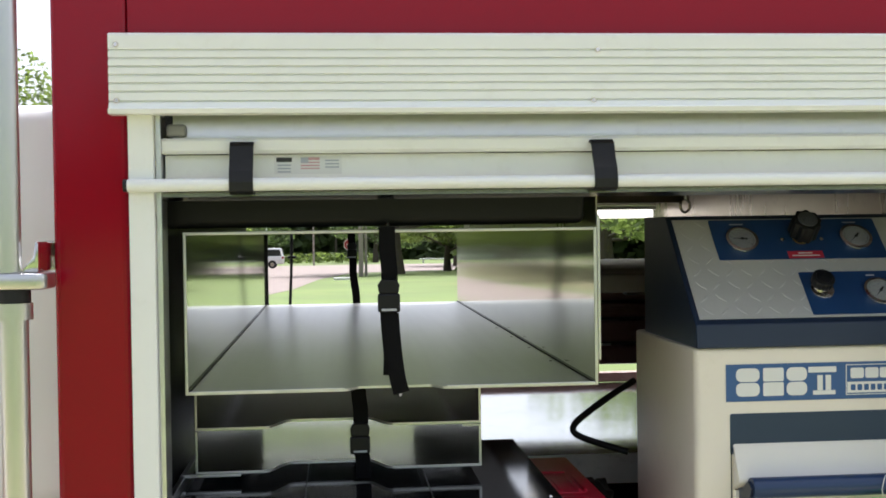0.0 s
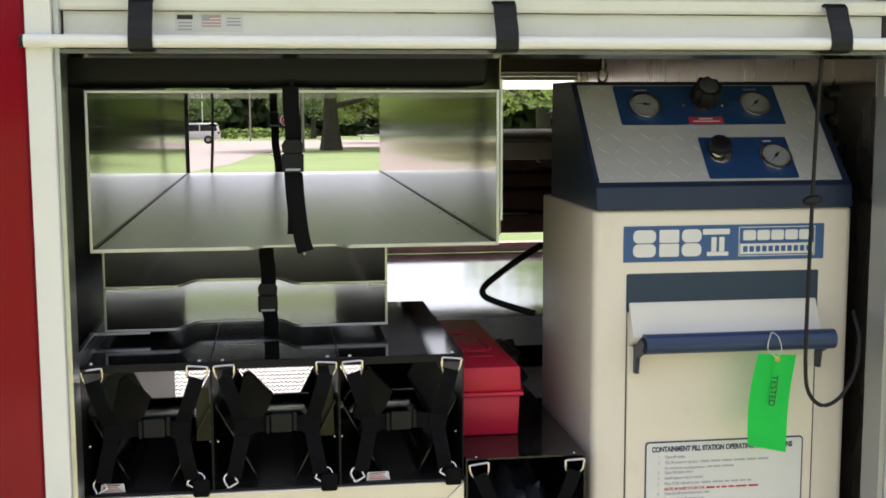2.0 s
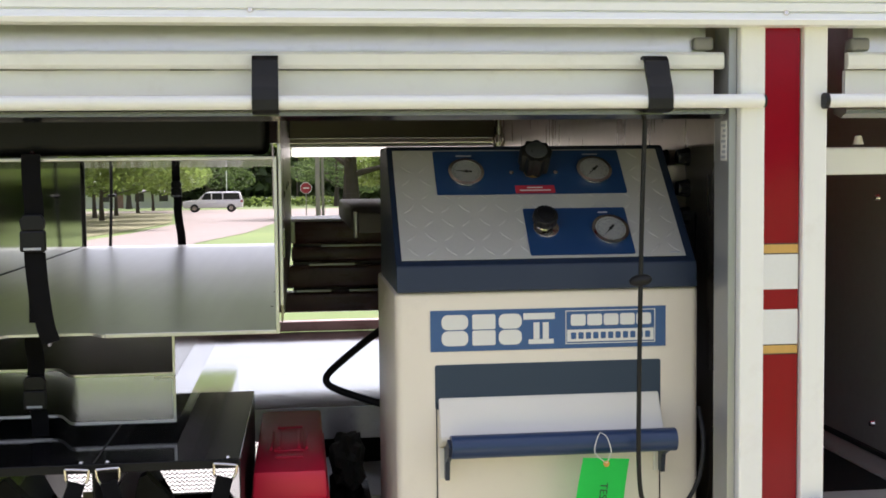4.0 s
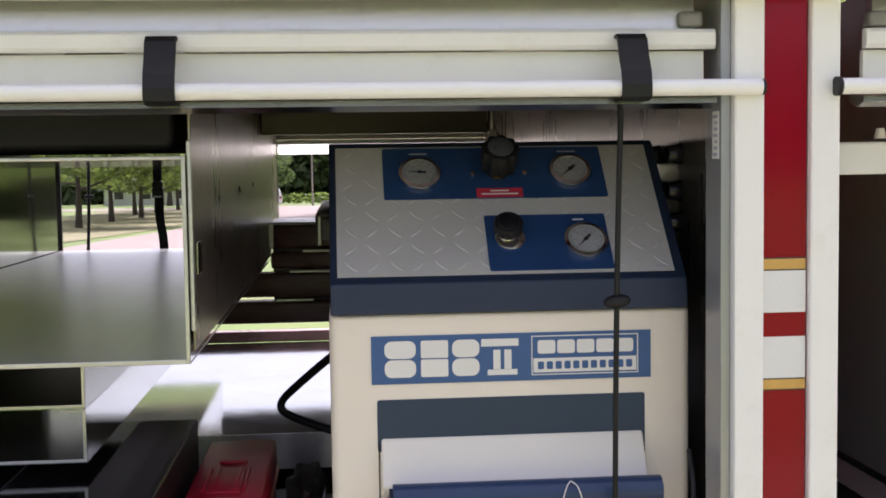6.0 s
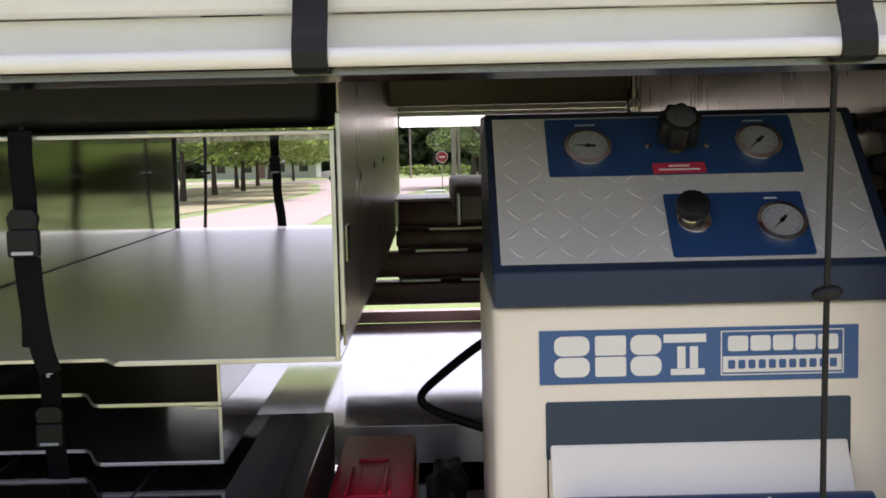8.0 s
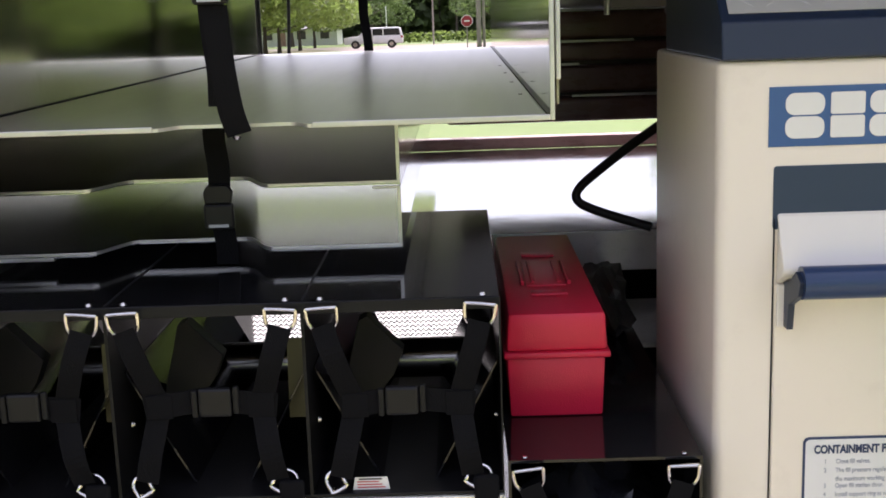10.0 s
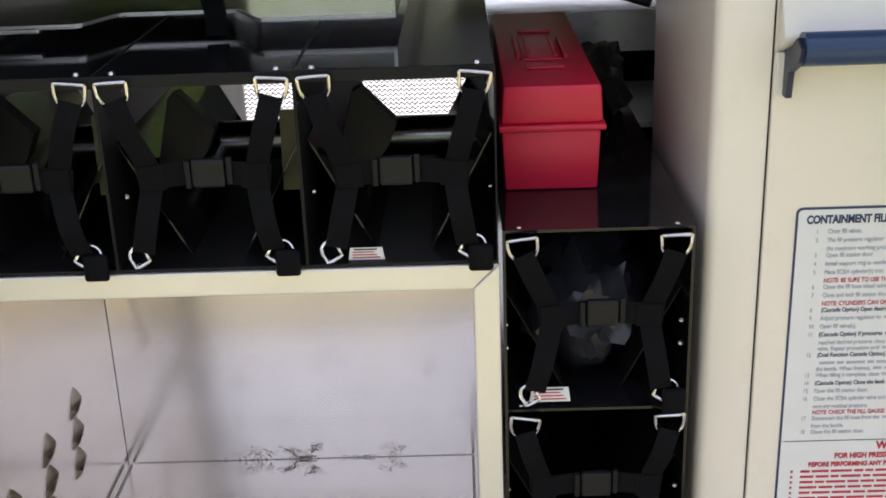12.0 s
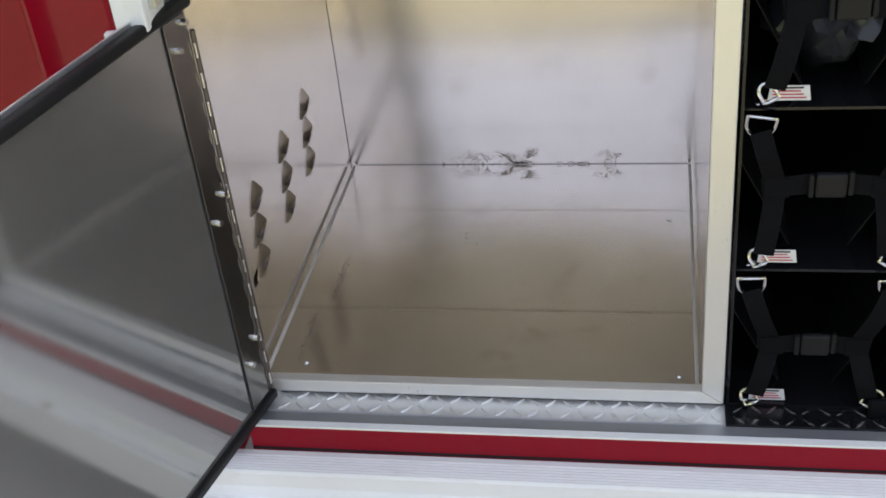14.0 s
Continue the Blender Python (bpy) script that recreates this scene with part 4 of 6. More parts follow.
# ---- steel bin with its open door ----
def stains(parent, x0, x1, y1):
    """Smudges, drips and scuffs on the back and the floor of the bin, each a thin uneven patch."""
    rnd = random.Random(17)

    def smudge(cx, cz, w, h, lean, wall):
        n = 14
        pts = []
        for k in range(n):
            a = 2 * math.pi * k / n
            r = rnd.uniform(0.55, 1.1)
            u, v = w * r * math.cos(a), h * r * math.sin(a)
            pts.append((cx + u * math.cos(lean) - v * math.sin(lean), cz + u * math.sin(lean) + v * math.cos(lean)))
        bm = prism(pts, "y", y1 - 0.0007, y1 - 0.0003) if wall else prism(pts, "z", 0.4777, 0.4780)
        part("stain", bm, M_STAIN, parent, "dry brown smudge")
    def cloud(cx, cy, wide, high, count, lean, wall):
        """A soft smear: a crowd of dry specks, thinning out from its middle."""
        bm = bmesh.new()
        for _ in range(count):
            u, v = rnd.gauss(0, wide), rnd.gauss(0, high)
            r = rnd.uniform(0.0004, 0.0014)
            px, pz = cx + u * math.cos(lean) - v * math.sin(lean), cy + u * math.sin(lean) + v * math.cos(lean)
            if wall:
                pz = max(0.4795, pz)
                ring = [bm.verts.new((px + r * 1.5 * math.cos(1.05 * k), y1 - 0.0004, pz + r * math.sin(1.05 * k))) for k in range(6)]
            else:
                ring = [bm.verts.new((px + r * math.cos(1.05 * k), min(pz, y1 - 0.003) + r * 1.6 * math.sin(1.05 * k), 0.4779)) for k in range(6)]
            bm.faces.new(ring)
        part("stain", bm, M_STAIN, parent, "dry brown smear")["kind"] = "stuff"
    for cx, cz, w, h, n, lean in ((0.243, 0.494, 0.012, 0.003, 60, -0.7), (0.292, 0.501, 0.010, 0.004, 60, 0.9), (0.270, 0.482, 0.020, 0.002, 80, 0.0), (0.17, 0.490, 0.030, 0.008, 110, 0.1), (0.467, 0.494, 0.012, 0.004, 40, 0.6), (0.40, 0.4815, 0.03, 0.001, 40, 0.0)):
        cloud(cx, cz, w, h, n, lean, True)
    for cx, cy, w, h, n, lean in ((0.245, 0.80, 0.012, 0.006, 70, 0.6), (0.29, 0.785, 0.008, 0.012, 70, -0.4), (0.17, 0.80, 0.035, 0.012, 90, 0.1), (0.18, 0.545, 0.010, 0.014, 16, 0.2), (-0.025, 0.40, 0.0035, 0.045, 160, 0.03), (-0.045, 0.25, 0.004, 0.035, 140, 0.03), (0.45, 0.79, 0.012, 0.012, 40, 0.3)):
        cloud(cx, cy, w, h, n, lean, False)
    for _ in range(26):
        smudge(rnd.uniform(x0 + 0.06, x1 - 0.08), rnd.uniform(0.2, 0.78), rnd.uniform(0.0010, 0.0028), rnd.uniform(0.0008, 0.0020), rnd.uniform(0, 3), False)


def bin_and_door():
    x0, x1, y0, y1, z0, z1 = -0.104, 0.660, 0.116, 0.835, 0.454, 1.190
    d = thing("steel_bin", (0.28, 0.45, z0), "empty polished stainless bin with white aluminium frame", "bin")
    back = bmesh.new()  # a thin sheet, bowed by a few millimetres in its upper half
    nu, nv = 28, 18
    grid = []
    for j in range(nv + 1):
        v = j / nv
        grid.append([])
        for i in range(nu + 1):
            u = i / nu
            bow = 0.007 * (4 * u * (1 - u)) ** 0.8 * math.sin(math.pi * max(0.0, v - 0.12) / 0.88)
            grid[-1].append(back.verts.new((x0 + 0.004 + (x1 - x0 - 0.032) * u, y1 + bow, 0.478 + (z1 - 0.508) * v)))
    for j in range(nv):
        for i in range(nu):
            back.faces.new((grid[j][i], grid[j][i + 1], grid[j + 1][i + 1], grid[j + 1][i]))
    rim = [grid[0][i] for i in range(nu)] + [grid[j][nu] for j in range(nv)] + [grid[nv][i] for i in range(nu, 0, -1)] + [grid[j][0] for j in range(nv, 0, -1)]
    rear = [back.verts.new(v.co + Vector((0, 0.012, 0))) for v in rim]
    for i in range(len(rim)):
        back.faces.new((rim[i], rear[i], rear[(i + 1) % len(rim)], rim[(i + 1) % len(rim)]))
    back.faces.new(rear)
    part("back", back, M_STEEL, d, "scratched stainless back", True)
    part("floor", box(x0, x1 - 0.004, y0 + 0.012, y1 + 0.003, 0.474, 0.4775), M_STEEL, d, "scratched stainless floor")
    part("side", box(x1 - 0.030, x1 - 0.027, y0 + 0.012, y1, 0.478, z1 - 0.03), M_STEEL, d, "stainless side")
    part("top", box(x0, x1 - 0.027, y0 + 0.012, y1 + 0.003, z1 - 0.030, z1 - 0.027), M_BIN_TOP, d, "dull stainless top")
    # left side: louvres pressed outwards, three rows of three, each open at its lower edge
    louvres = [(cy - 0.011 * k, cz - 0.055 * k) for cy, cz in ((0.262, 0.748), (0.436, 0.749), (0.590, 0.755)) for k in range(3)]

    def half_width(v):
        return 0.039 * min(1.0, max(0.0, v) ** 0.8 * 1.2) * (1.0 if v < 0.8 else 1.0 - 0.45 * ((v - 0.8) / 0.2) ** 2)

    def pressed(y, z):
        for cy, cz in louvres:
            v = (cz + 0.030 - z) / 0.052
            if 0.06 < v < 1.03 and abs(y - cy) < half_width(v):
                return 0.011
        return 0.0
    ys = [y0 + 0.012, 0.18] + [0.21 + 0.003 * k for k in range(145)] + [0.70, y1]
    zs = [0.478, 0.56] + [0.605 + 0.003 * k for k in range(64)] + [0.90, z1 - 0.03]
    sheet = bmesh.new()
    rows = [[sheet.verts.new((x0 + 0.003 - pressed(y, z), y, z)) for y in ys] for z in zs]
    for lower, upper in zip(rows, rows[1:]):
        for i in range(len(ys) - 1):
            sheet.faces.new((lower[i], lower[i + 1], upper[i + 1], upper[i]))
    side = part("side", sheet, M_STEEL, d, "stainless side with punched louvres")
    for cy, cz in louvres:
        own = bmesh.new()
        rings = []
        for j in range(13):
            v = j / 12
            w = half_width(v)
            ring = []
            for i in range(-9, 10):
                u = max(-1.0, min(1.0, i / 7))
                y = cy + w * u + (0.0026 * (i - 7 if i > 7 else i + 7 if i < -7 else 0))
                ring.append(own.verts.new((x0 + 0.0034 - 0.0085 * v ** 0.8 * (1 - u * u), y, cz + 0.030 - 0.052 * v - 0.005 * v * (1 - u * u) + 0.004 * v * u)))
            rings.append(ring)
        for j in range(12):
            for i in range(18):
                face = own.faces.new((rings[j][i], rings[j + 1][i], rings[j + 1][i + 1], rings[j][i + 1]))
                face.material_index = 0 if 2 <= i <= 15 else 1
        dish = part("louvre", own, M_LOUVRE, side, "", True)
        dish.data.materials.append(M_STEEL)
        # dark strip across the mouth, drawn for the shade inside it
        slot = bmesh.new()
        low = [(cy + 0.0214 * i / 7, 0.004 * i / 7 - 0.005 * (1 - (i / 7) ** 2), 0.0085 * (1 - (i / 7) ** 2)) for i in range(-7, 8)]
        near = [slot.verts.new((x0 + 0.0037, y, cz - 0.0225 + dz)) for y, dz, _ in low]
        deep = [slot.verts.new((x0 + 0.0036 - depth, y, cz - 0.0195 + dz)) for y, dz, depth in low]
        for i in range(14):
            slot.faces.new((near[i], near[i + 1], deep[i + 1], deep[i]))
        part("louvre_shade", slot, M_BEAM, side, "dark strip painting the shade at the open louvre edge")
    for a, b in (((x0 + 0.012, y0 + 0.02, 0.479), (x0 + 0.012, y1 - 0.01, 0.479)), ((x1 - 0.038, y0 + 0.02, 0.479), (x1 - 0.038, y1 - 0.01, 0.479))):
        part("weld_bead", rod(a, b, 0.0028, 8), M_BEAD, d, "pale sealing bead", True)
    part("seam", box(x0 + 0.02, x1 - 0.04, y1 - 0.0014, y1 - 0.0005, 0.4777, 0.4786), M_STEEL_DARK, d, "dark seam")
    stains(d, x0, x1, y1)
    part("seam", box(x0 + 0.02, x1 - 0.04, 0.650, 0.656, 0.4777, 0.4779), M_SEAM, d, "faint fold line")
    part("seam", box(x0 + 0.02, x1 - 0.04, 0.316, 0.323, 0.4777, 0.4779), M_SEAM, d, "faint fold line")
    # rails of mitred angle
    def rail(pts, lab):
        part("frame_rail", prism(pts, "y", y0 - 0.008, y0 + 0.012, 0.002), M_FRAME, d, lab)
    rail([(x0 - 0.002, z1 + 0.004), (x1 + 0.002, z1 + 0.004), (x1 - 0.032, z1 - 0.030), (x0 - 0.002, z1 - 0.030)], "white mitred frame rail")
    rail([(x1 + 0.0025, z1 + 0.0035), (x1 + 0.0025, 0.459), (x1 - 0.0315, 0.483), (x1 - 0.0315, z1 - 0.0305)], "white mitred frame rail")
    rail([(x0, 0.4585), (x1 + 0.002, 0.4585), (x1 - 0.032, 0.4825), (x0, 0.4825)], "white mitred frame rail")
    for x, y in ((0.594, 0.15), (-0.03, 0.16), (-0.06, 0.62), (0.58, 0.62)):
        screw("rivet", (x, y, 0.4778), 0.005, d, (0, 0, 1))
    # open door, swung out to the side
    hx, hy = -0.072, 0.096
    n = Vector((-0.215, -0.9766, 0))
    door = thing("bin_door", (hx, hy, 0.462), "open stainless bin door with black rubber edging", "door")
    m = Matrix(((n.x, -n.y, 0, hx), (n.y, n.x, 0, hy), (0, 0, 1, 0), (0, 0, 0, 1)))

    def put(bm):
        bmesh.ops.transform(bm, matrix=m, verts=bm.verts)
        return bm
    part("leaf", put(box(0.01, 0.74, -0.003, 0.0, 0.475, 1.158)), M_DOOR, door, "dark brushed stainless door leaf")
    part("edging", put(box(0.0, 0.745, -0.009, 0.009, 1.154, 1.172, 0.005, 3)), M_RUBBER, door, "black rubber edging")
    part("edging_trim", put(box(0.0, 0.745, -0.013, -0.0095, 1.160, 1.177, 0.001)), M_ALU_LIGHT, door, "bright metal trim")
    part("edging", put(box(0.0, 0.745, -0.009, 0.009, 0.460, 0.478, 0.005, 3)), M_RUBBER, door, "black rubber edging")
    strip = part("hinge_leaf", put(box(0.016, 0.066, 0.0003, 0.0025, 0.482, 1.150, 0.0006)), M_STEEL_DARK, door, "long piano hinge leaf")
    part("hinge_pin", put(rod((0.006, 0.003, 0.482), (0.006, 0.003, 1.120), 0.004, 12)), M_BEAM, door, "", True)
    for k in range(14):
        z = 0.495 + 0.045 * k
        part("hinge_knuckle", put(box(0.0085, 0.0125, 0.0045, 0.0078, z, z + 0.024, 0.001)), M_CHROME, door)
    for z in (0.565, 0.600, 0.833, 0.868, 1.138, 1.108):
        u = 0.022 if z in (0.600, 0.868, 1.138) else 0.048
        part("bolt", put(rod((u, 0.0025, z), (u, 0.010, z), 0.0065, 12, 0.005)), M_CHROME, strip, "domed bolt", True)
    part("leaf_seam", put(box(0.066, 0.0685, 0.0003, 0.0022, 0.482, 1.150)), M_BLACK_MATT, door)


bin_and_door()


# ---- containment fill station ----
def station():
    x0, x1, yf, yb, zf = 0.937, 1.497, 0.150, 0.62, 0.4535
    d = thing("fill_station", (1.217, 0.38, zf), "cream and navy containment fill station cabinet", "fill station")
    plan = rounded(x1 - x0, yb - yf, 0.016, (x0 + x1) / 2, (yb + yf) / 2)
    body = prism(plan, "z", zf, 1.733)
    bmesh.ops.bevel(body, geom=[e for e in body.edges if abs(e.verts[0].co.z - 1.733) < 1e-5 and abs(e.verts[1].co.z - 1.733) < 1e-5], offset=0.007, segments=3, affect="EDGES", profile=0.5)
    part("cabinet", body, M_CREAM, d, "cream powder-coated cabinet", True)
    hood = prism([(0.141, 1.7335), (0.147, 1.780), (0.156, 1.787), (0.356, 1.993), (0.366, 1.997), (0.535, 1.997), (0.54, 1.7335)], "x", x0 + 0.003, x1 - 0.006, 0.003)
    part("hood", hood, M_NAVY, d, "navy control hood")
    # sloping control panel: u along x, v up the slope, h out of it
    o = Vector((0, 0.1578, 1.7852))
    up = Vector((0, 0.202, 0.209)).normalized()
    out = Vector((0, -up.z, up.y))

    def at(u, v, h=0.0):
        return Vector((u, 0, 0)) + o + up * v + out * (h + 0.0015)


    def lay(pts, h0, h1, bev=0.0):
        bm = prism(pts, "z", h0, h1, bev)
        for v in bm.verts:
            v.co = at(v.co.x, v.co.y, v.co.z)
        return bm

    pan = part("control_panel", lay([(0.951, 0.004), (1.474, 0.004), (1.474, 0.280), (0.951, 0.280)], 0.0, 0.0022), M_PANEL, d, "grey tread-plate control panel")
    part("tread_relief", lozenges(0.956, 1.470, 0.006, 0.280, 0, 0.0345, 0.0145, 0.0007, place=lambda u, v, h: at(u, v, h + 0.0023)), M_PANEL_MARK, pan)
    for cx, cy, w, h in ((1.2115, 0.218, 0.366, 0.115), (1.283, 0.066, 0.195, 0.114)):
        part("legend_plate", lay(rounded(w, h, 0.004, cx, cy), 0.003, 0.0042), M_BLUE, pan, "blue legend plate")

    def gauge(u, v, angle):
        g = part("gauge", lay(circle_at(u, v, 0.0345, 28), 0.0042, 0.0105, 0.002), M_CHROME, d, "round pressure gauge with chrome bezel", True)
        part("gauge_bezel", lay_ring(u, v, 0.0285, 0.0345, 0.0105, 0.0130), M_CHROME, g, "", True)
        part("gauge_face", lay(circle_at(u, v, 0.0290, 28), 0.0100, 0.0113), M_DIAL, g, "white dial face")
        for k in range(28):
            a = radians(225 - 270 * k / 27)
            r0 = 0.0215 if k % 3 == 0 else 0.0238
            c, s = math.cos(a), math.sin(a)
            q = [(u + c * r0 - s * 0.0004, v + s * r0 + c * 0.0004), (u + c * r0 + s * 0.0004, v + s * r0 - c * 0.0004), (u + c * 0.0262 + s * 0.0004, v + s * 0.0262 - c * 0.0004), (u + c * 0.0262 - s * 0.0004, v + s * 0.0262 + c * 0.0004)]
            part("dial_mark", lay(q, 0.0113, 0.0117), M_PRINT_BLACK, g)
        for k in range(7):
            a = radians(225 - 45 * k)
            cu, cv = u + 0.0168 * math.cos(a), v + 0.0168 * math.sin(a)
            part("text_bar", lay(rounded(0.005, 0.0022, 0.0005, cu, cv, 1), 0.0113, 0.0117), M_PRINT_GREY, g)
        a = radians(angle)
        c, s = math.cos(a), math.sin(a)
        part("needle", lay([(u - c * 0.011 - s * 0.0025, v - s * 0.011 + c * 0.0025), (u - c * 0.011 + s * 0.0025, v - s * 0.011 - c * 0.0025), (u + s * 0.0014, v - c * 0.0014), (u + c * 0.020, v + s * 0.020), (u - s * 0.0014, v + c * 0.0014)], 0.0119, 0.0126), M_PRINT_BLACK, g, "black needle")
        part("needle_hub", lay(circle_at(u, v, 0.0035, 12), 0.0118, 0.0130), M_PRINT_BLACK, g)
        part("glass", lay(circle_at(u, v, 0.0288, 28), 0.0133, 0.0137), M_GAUGE_GLASS, g, "clear gauge glass")

    def circle_at(u, v, r, n):
        return [(u + r * math.cos(2 * math.pi * k / n), v + r * math.sin(2 * math.pi * k / n)) for k in range(n)]

    def lay_ring(u, v, r0, r1, h0, h1, n=28):
        bm = bmesh.new()
        rings = [[bm.verts.new(at(u + r * math.cos(2 * math.pi * k / n), v + r * math.sin(2 * math.pi * k / n), h)) for k in range(n)] for r, h in ((r0, h0), (r0, h1), (r1, h1 - 0.001), (r1, h0))]
        for j in range(4):
            a, b = rings[j], rings[(j + 1) % 4]
            for k in range(n):
                bm.faces.new((a[k], a[(k + 1) % n], b[(k + 1) % n], b[k]))
        return bm

    def knob(u, v, r, tall, big):
        lobes = []
        for k in range(36):
            a = 2 * math.pi * k / 36
            rr = r * (1 + (0.09 * math.cos(9 * a) if big else 0.04 * math.cos(18 * a)))
            lobes.append((u + rr * math.cos(a), v + rr * math.sin(a)))
        k = part("knob", lay(lobes, 0.018, tall, 0.002), M_RUBBER, d, "black regulator knob", True)
        part("knob_stem", lay(circle_at(u, v, r * 0.62, 18), 0.004, 0.018), M_BRASS if big else M_STEEL, k, "brass stem" if big else "", True)
        part("knob_cap", lay(circle_at(u, v, r * 0.72, 20), tall + 0.0005, tall + 0.003, 0.001), M_KNOB_CAP if big else M_BUCKLE, k, "", True)
        if not big:
            part("knob_ring", lay(circle_at(u + 0.004, v - 0.006, r * 1.05, 20), 0.0043, 0.007, 0.001), M_STEEL, k, "", True)

    gauge(1.088, 0.214, 175)
    gauge(1.338, 0.217, 225)
    gauge(1.342, 0.064, 228)
    knob(1.218, 0.220, 0.029, 0.060, True)
    knob(1.219, 0.080, 0.0230, 0.036, False)
    for u in (1.176, 1.262):
        part("screw", lay(circle_at(u, 0.214, 0.0045, 12), 0.0043, 0.008, 0.001), M_CHROME, d, "", True)
    red = part("caution_label", lay(rounded(0.076, 0.020, 0.001, 1.2165, 0.172), 0.0043, 0.005), M_PRINT_RED, pan, "red caution label")
    for k in range(2):
        part("text_bar", lay(rounded(0.060 - 0.03 * k, 0.0028, 0.0004, 1.2165, 0.169 + 0.007 * k, 1), 0.005, 0.0054), M_PRINT_WHITE, red)
    part("text_bar", lay(rounded(0.018, 0.0026, 0.0004, 1.336, 0.111, 1), 0.0043, 0.0048), M_PRINT_WHITE, pan)
    part("text_bar", lay(rounded(0.030, 0.003, 0.0004, 1.088, 0.262, 1), 0.0043, 0.0048), M_PRINT_GREY, pan)
    part("text_bar", lay(rounded(0.030, 0.003, 0.0004, 1.338, 0.264, 1), 0.0043, 0.0048), M_PRINT_GREY, pan)
    part("text_bar", lay(rounded(0.020, 0.003, 0.0004, 1.455, 0.012, 1), 0.0023, 0.0028), M_PRINT_GREY, pan)

    # maker's badge: plain shapes only
    b = part("badge", box(1.0, 1.433, yf - 0.0016, yf - 0.0002, 1.626, 1.700), M_BLUE_LOGO, d, "blue and white badge of plain shapes")
    y0, y1 = yf - 0.0028, yf - 0.0018

    def mark(pts):
        part("badge_mark", prism(pts, "y", y0, y1), M_PRINT_WHITE, b)
    def slot(w, h, cx, cz, r=0.001):
        part("badge_slot", prism(rounded(w, h, r, cx, cz, 3), "y", y0 - 0.0009, y0 - 0.0002), M_BLUE_LOGO, b)
    for x, w, r in ((1.044, 0.048, 0.011), (1.0965, 0.042, 0.003), (1.1445, 0.042, 0.011)):
        for z in (1.6495, 1.6785):
            mark(rounded(w, 0.027, r, x, z))
    mark([(1.1685, 1.6805), (1.226, 1.6805), (1.226, 1.692), (1.1685, 1.692)])
    mark([(1.178, 1.636), (1.224, 1.636), (1.224, 1.6445), (1.178, 1.6445)])
    for x in (1.1925, 1.2095):
        mark([(x - 0.0055, 1.645), (x + 0.0055, 1.645), (x + 0.0055, 1.675), (x - 0.0055, 1.675)])
    for pts in ([(1.246, 1.634), (1.413, 1.634), (1.413, 1.6355), (1.246, 1.6355)], [(1.246, 1.6935), (1.413, 1.6935), (1.413, 1.695), (1.246, 1.695)], [(1.246, 1.6357), (1.2475, 1.6357), (1.2475, 1.6933), (1.246, 1.6933)], [(1.4115, 1.6357), (1.413, 1.6357), (1.413, 1.6933), (1.4115, 1.6933)]):
        mark(pts)
    for k in range(5):
        mark(rounded(0.0275, 0.021, 0.004, 1.2695 + 0.0305 * k, 1.6775, 3))
    mark([(1.249, 1.638), (1.410, 1.638), (1.410, 1.660), (1.249, 1.660)])
    for k in range(11):
        slot(0.0095, 0.012, 1.2605 + 0.0138 * k, 1.649, 0.002)

    # door with recess, lip and handle
    part("recess", prism(rounded(0.416, 0.080, 0.004, 1.2155, 1.562), "y", yf - 0.0012, yf - 0.0001), M_NAVY_SLOT, d, "navy recess above the door")
    lip = prism([(0.1485, 1.452), (0.116, 1.470), (0.114, 1.478), (0.1465, 1.540), (0.1485, 1.542)], "x", 1.013, 1.4195, 0.003)
    door = part("door", box(1.0115, 1.4205, yf - 0.0035, yf - 0.0003, 0.70, 1.4515, 0.0012), M_CREAM, d, "cream hinged door")
    part("door_lip", lip, M_CREAM_LIP, door, "pale sloping door lip", True)
    for x in (1.0085, 1.4215):
        part("door_gap", box(x, x + 0.002, yf - 0.0012, yf - 0.0002, 0.70, 1.535), M_BLACK_MATT, d, "dark gap beside the door")
    part("door_gap", box(1.0085, 1.4235, yf - 0.0012, yf - 0.0002, 0.697, 0.699), M_BLACK_MATT, d)
    part("moulding", box(1.0, 1.433, yf - 0.006, yf - 0.0003, 0.660, 0.690, 0.004, 3), M_CREAM, d, "", True)
    part("handle", rod((1.027, 0.086, 1.467), (1.431, 0.086, 1.467), 0.0205, 28), M_HANDLE, door, "navy tubular door handle", True)
    for x, s in ((1.0275, 1), (1.4225, -1)):
        a = prism([(0.092, 1.480), (0.070, 1.470), (0.078, 1.452), (0.118, 1.432), (0.124, 1.398), (0.146, 1.398), (0.146, 1.455), (0.118, 1.462)], "x", x - 0.006, x + 0.002, 0.001)
        part("handle_bracket", a, M_NAVY, door, "dark handle bracket")
        part("bracket_foot", box(x - 0.014, x + 0.003, 0.140, 0.1464, 1.397, 1.452, 0.001), M_CREAM_LIP, door)
    sg = part("instruction_sign", prism(rounded(0.348, 0.456, 0.008, 1.2265, 1.018), "y", yf - 0.0050, yf - 0.0036), M_PRINT_NAVY, door, "white instruction sign with a navy border")
    part("sign_face", prism(rounded(0.342, 0.450, 0.006, 1.2265, 1.018), "y", yf - 0.0056, yf - 0.0051), M_PRINT_WHITE, sg)
    def line(text, x, z, size, material, stretch=0.86, bold=0.0):
        ob = words("sign_text", text, size, Matrix.Translation((x, yf - 0.0062, z)) @ FACING @ Matrix.Diagonal((stretch, 1.0, 1, 1)), material, sg, 0.0003, bold)
        return x + stretch * max(v.co.x for v in ob.data.vertices)
    line("CONTAINMENT FILL STATION OPERATING INSTRUCTIONS", 1.0665, 1.229, 0.0155, M_PRINT_NAVY, 0.745, 0.0006)
    grey, red = M_PRINT_GREY, M_PRINT_RED
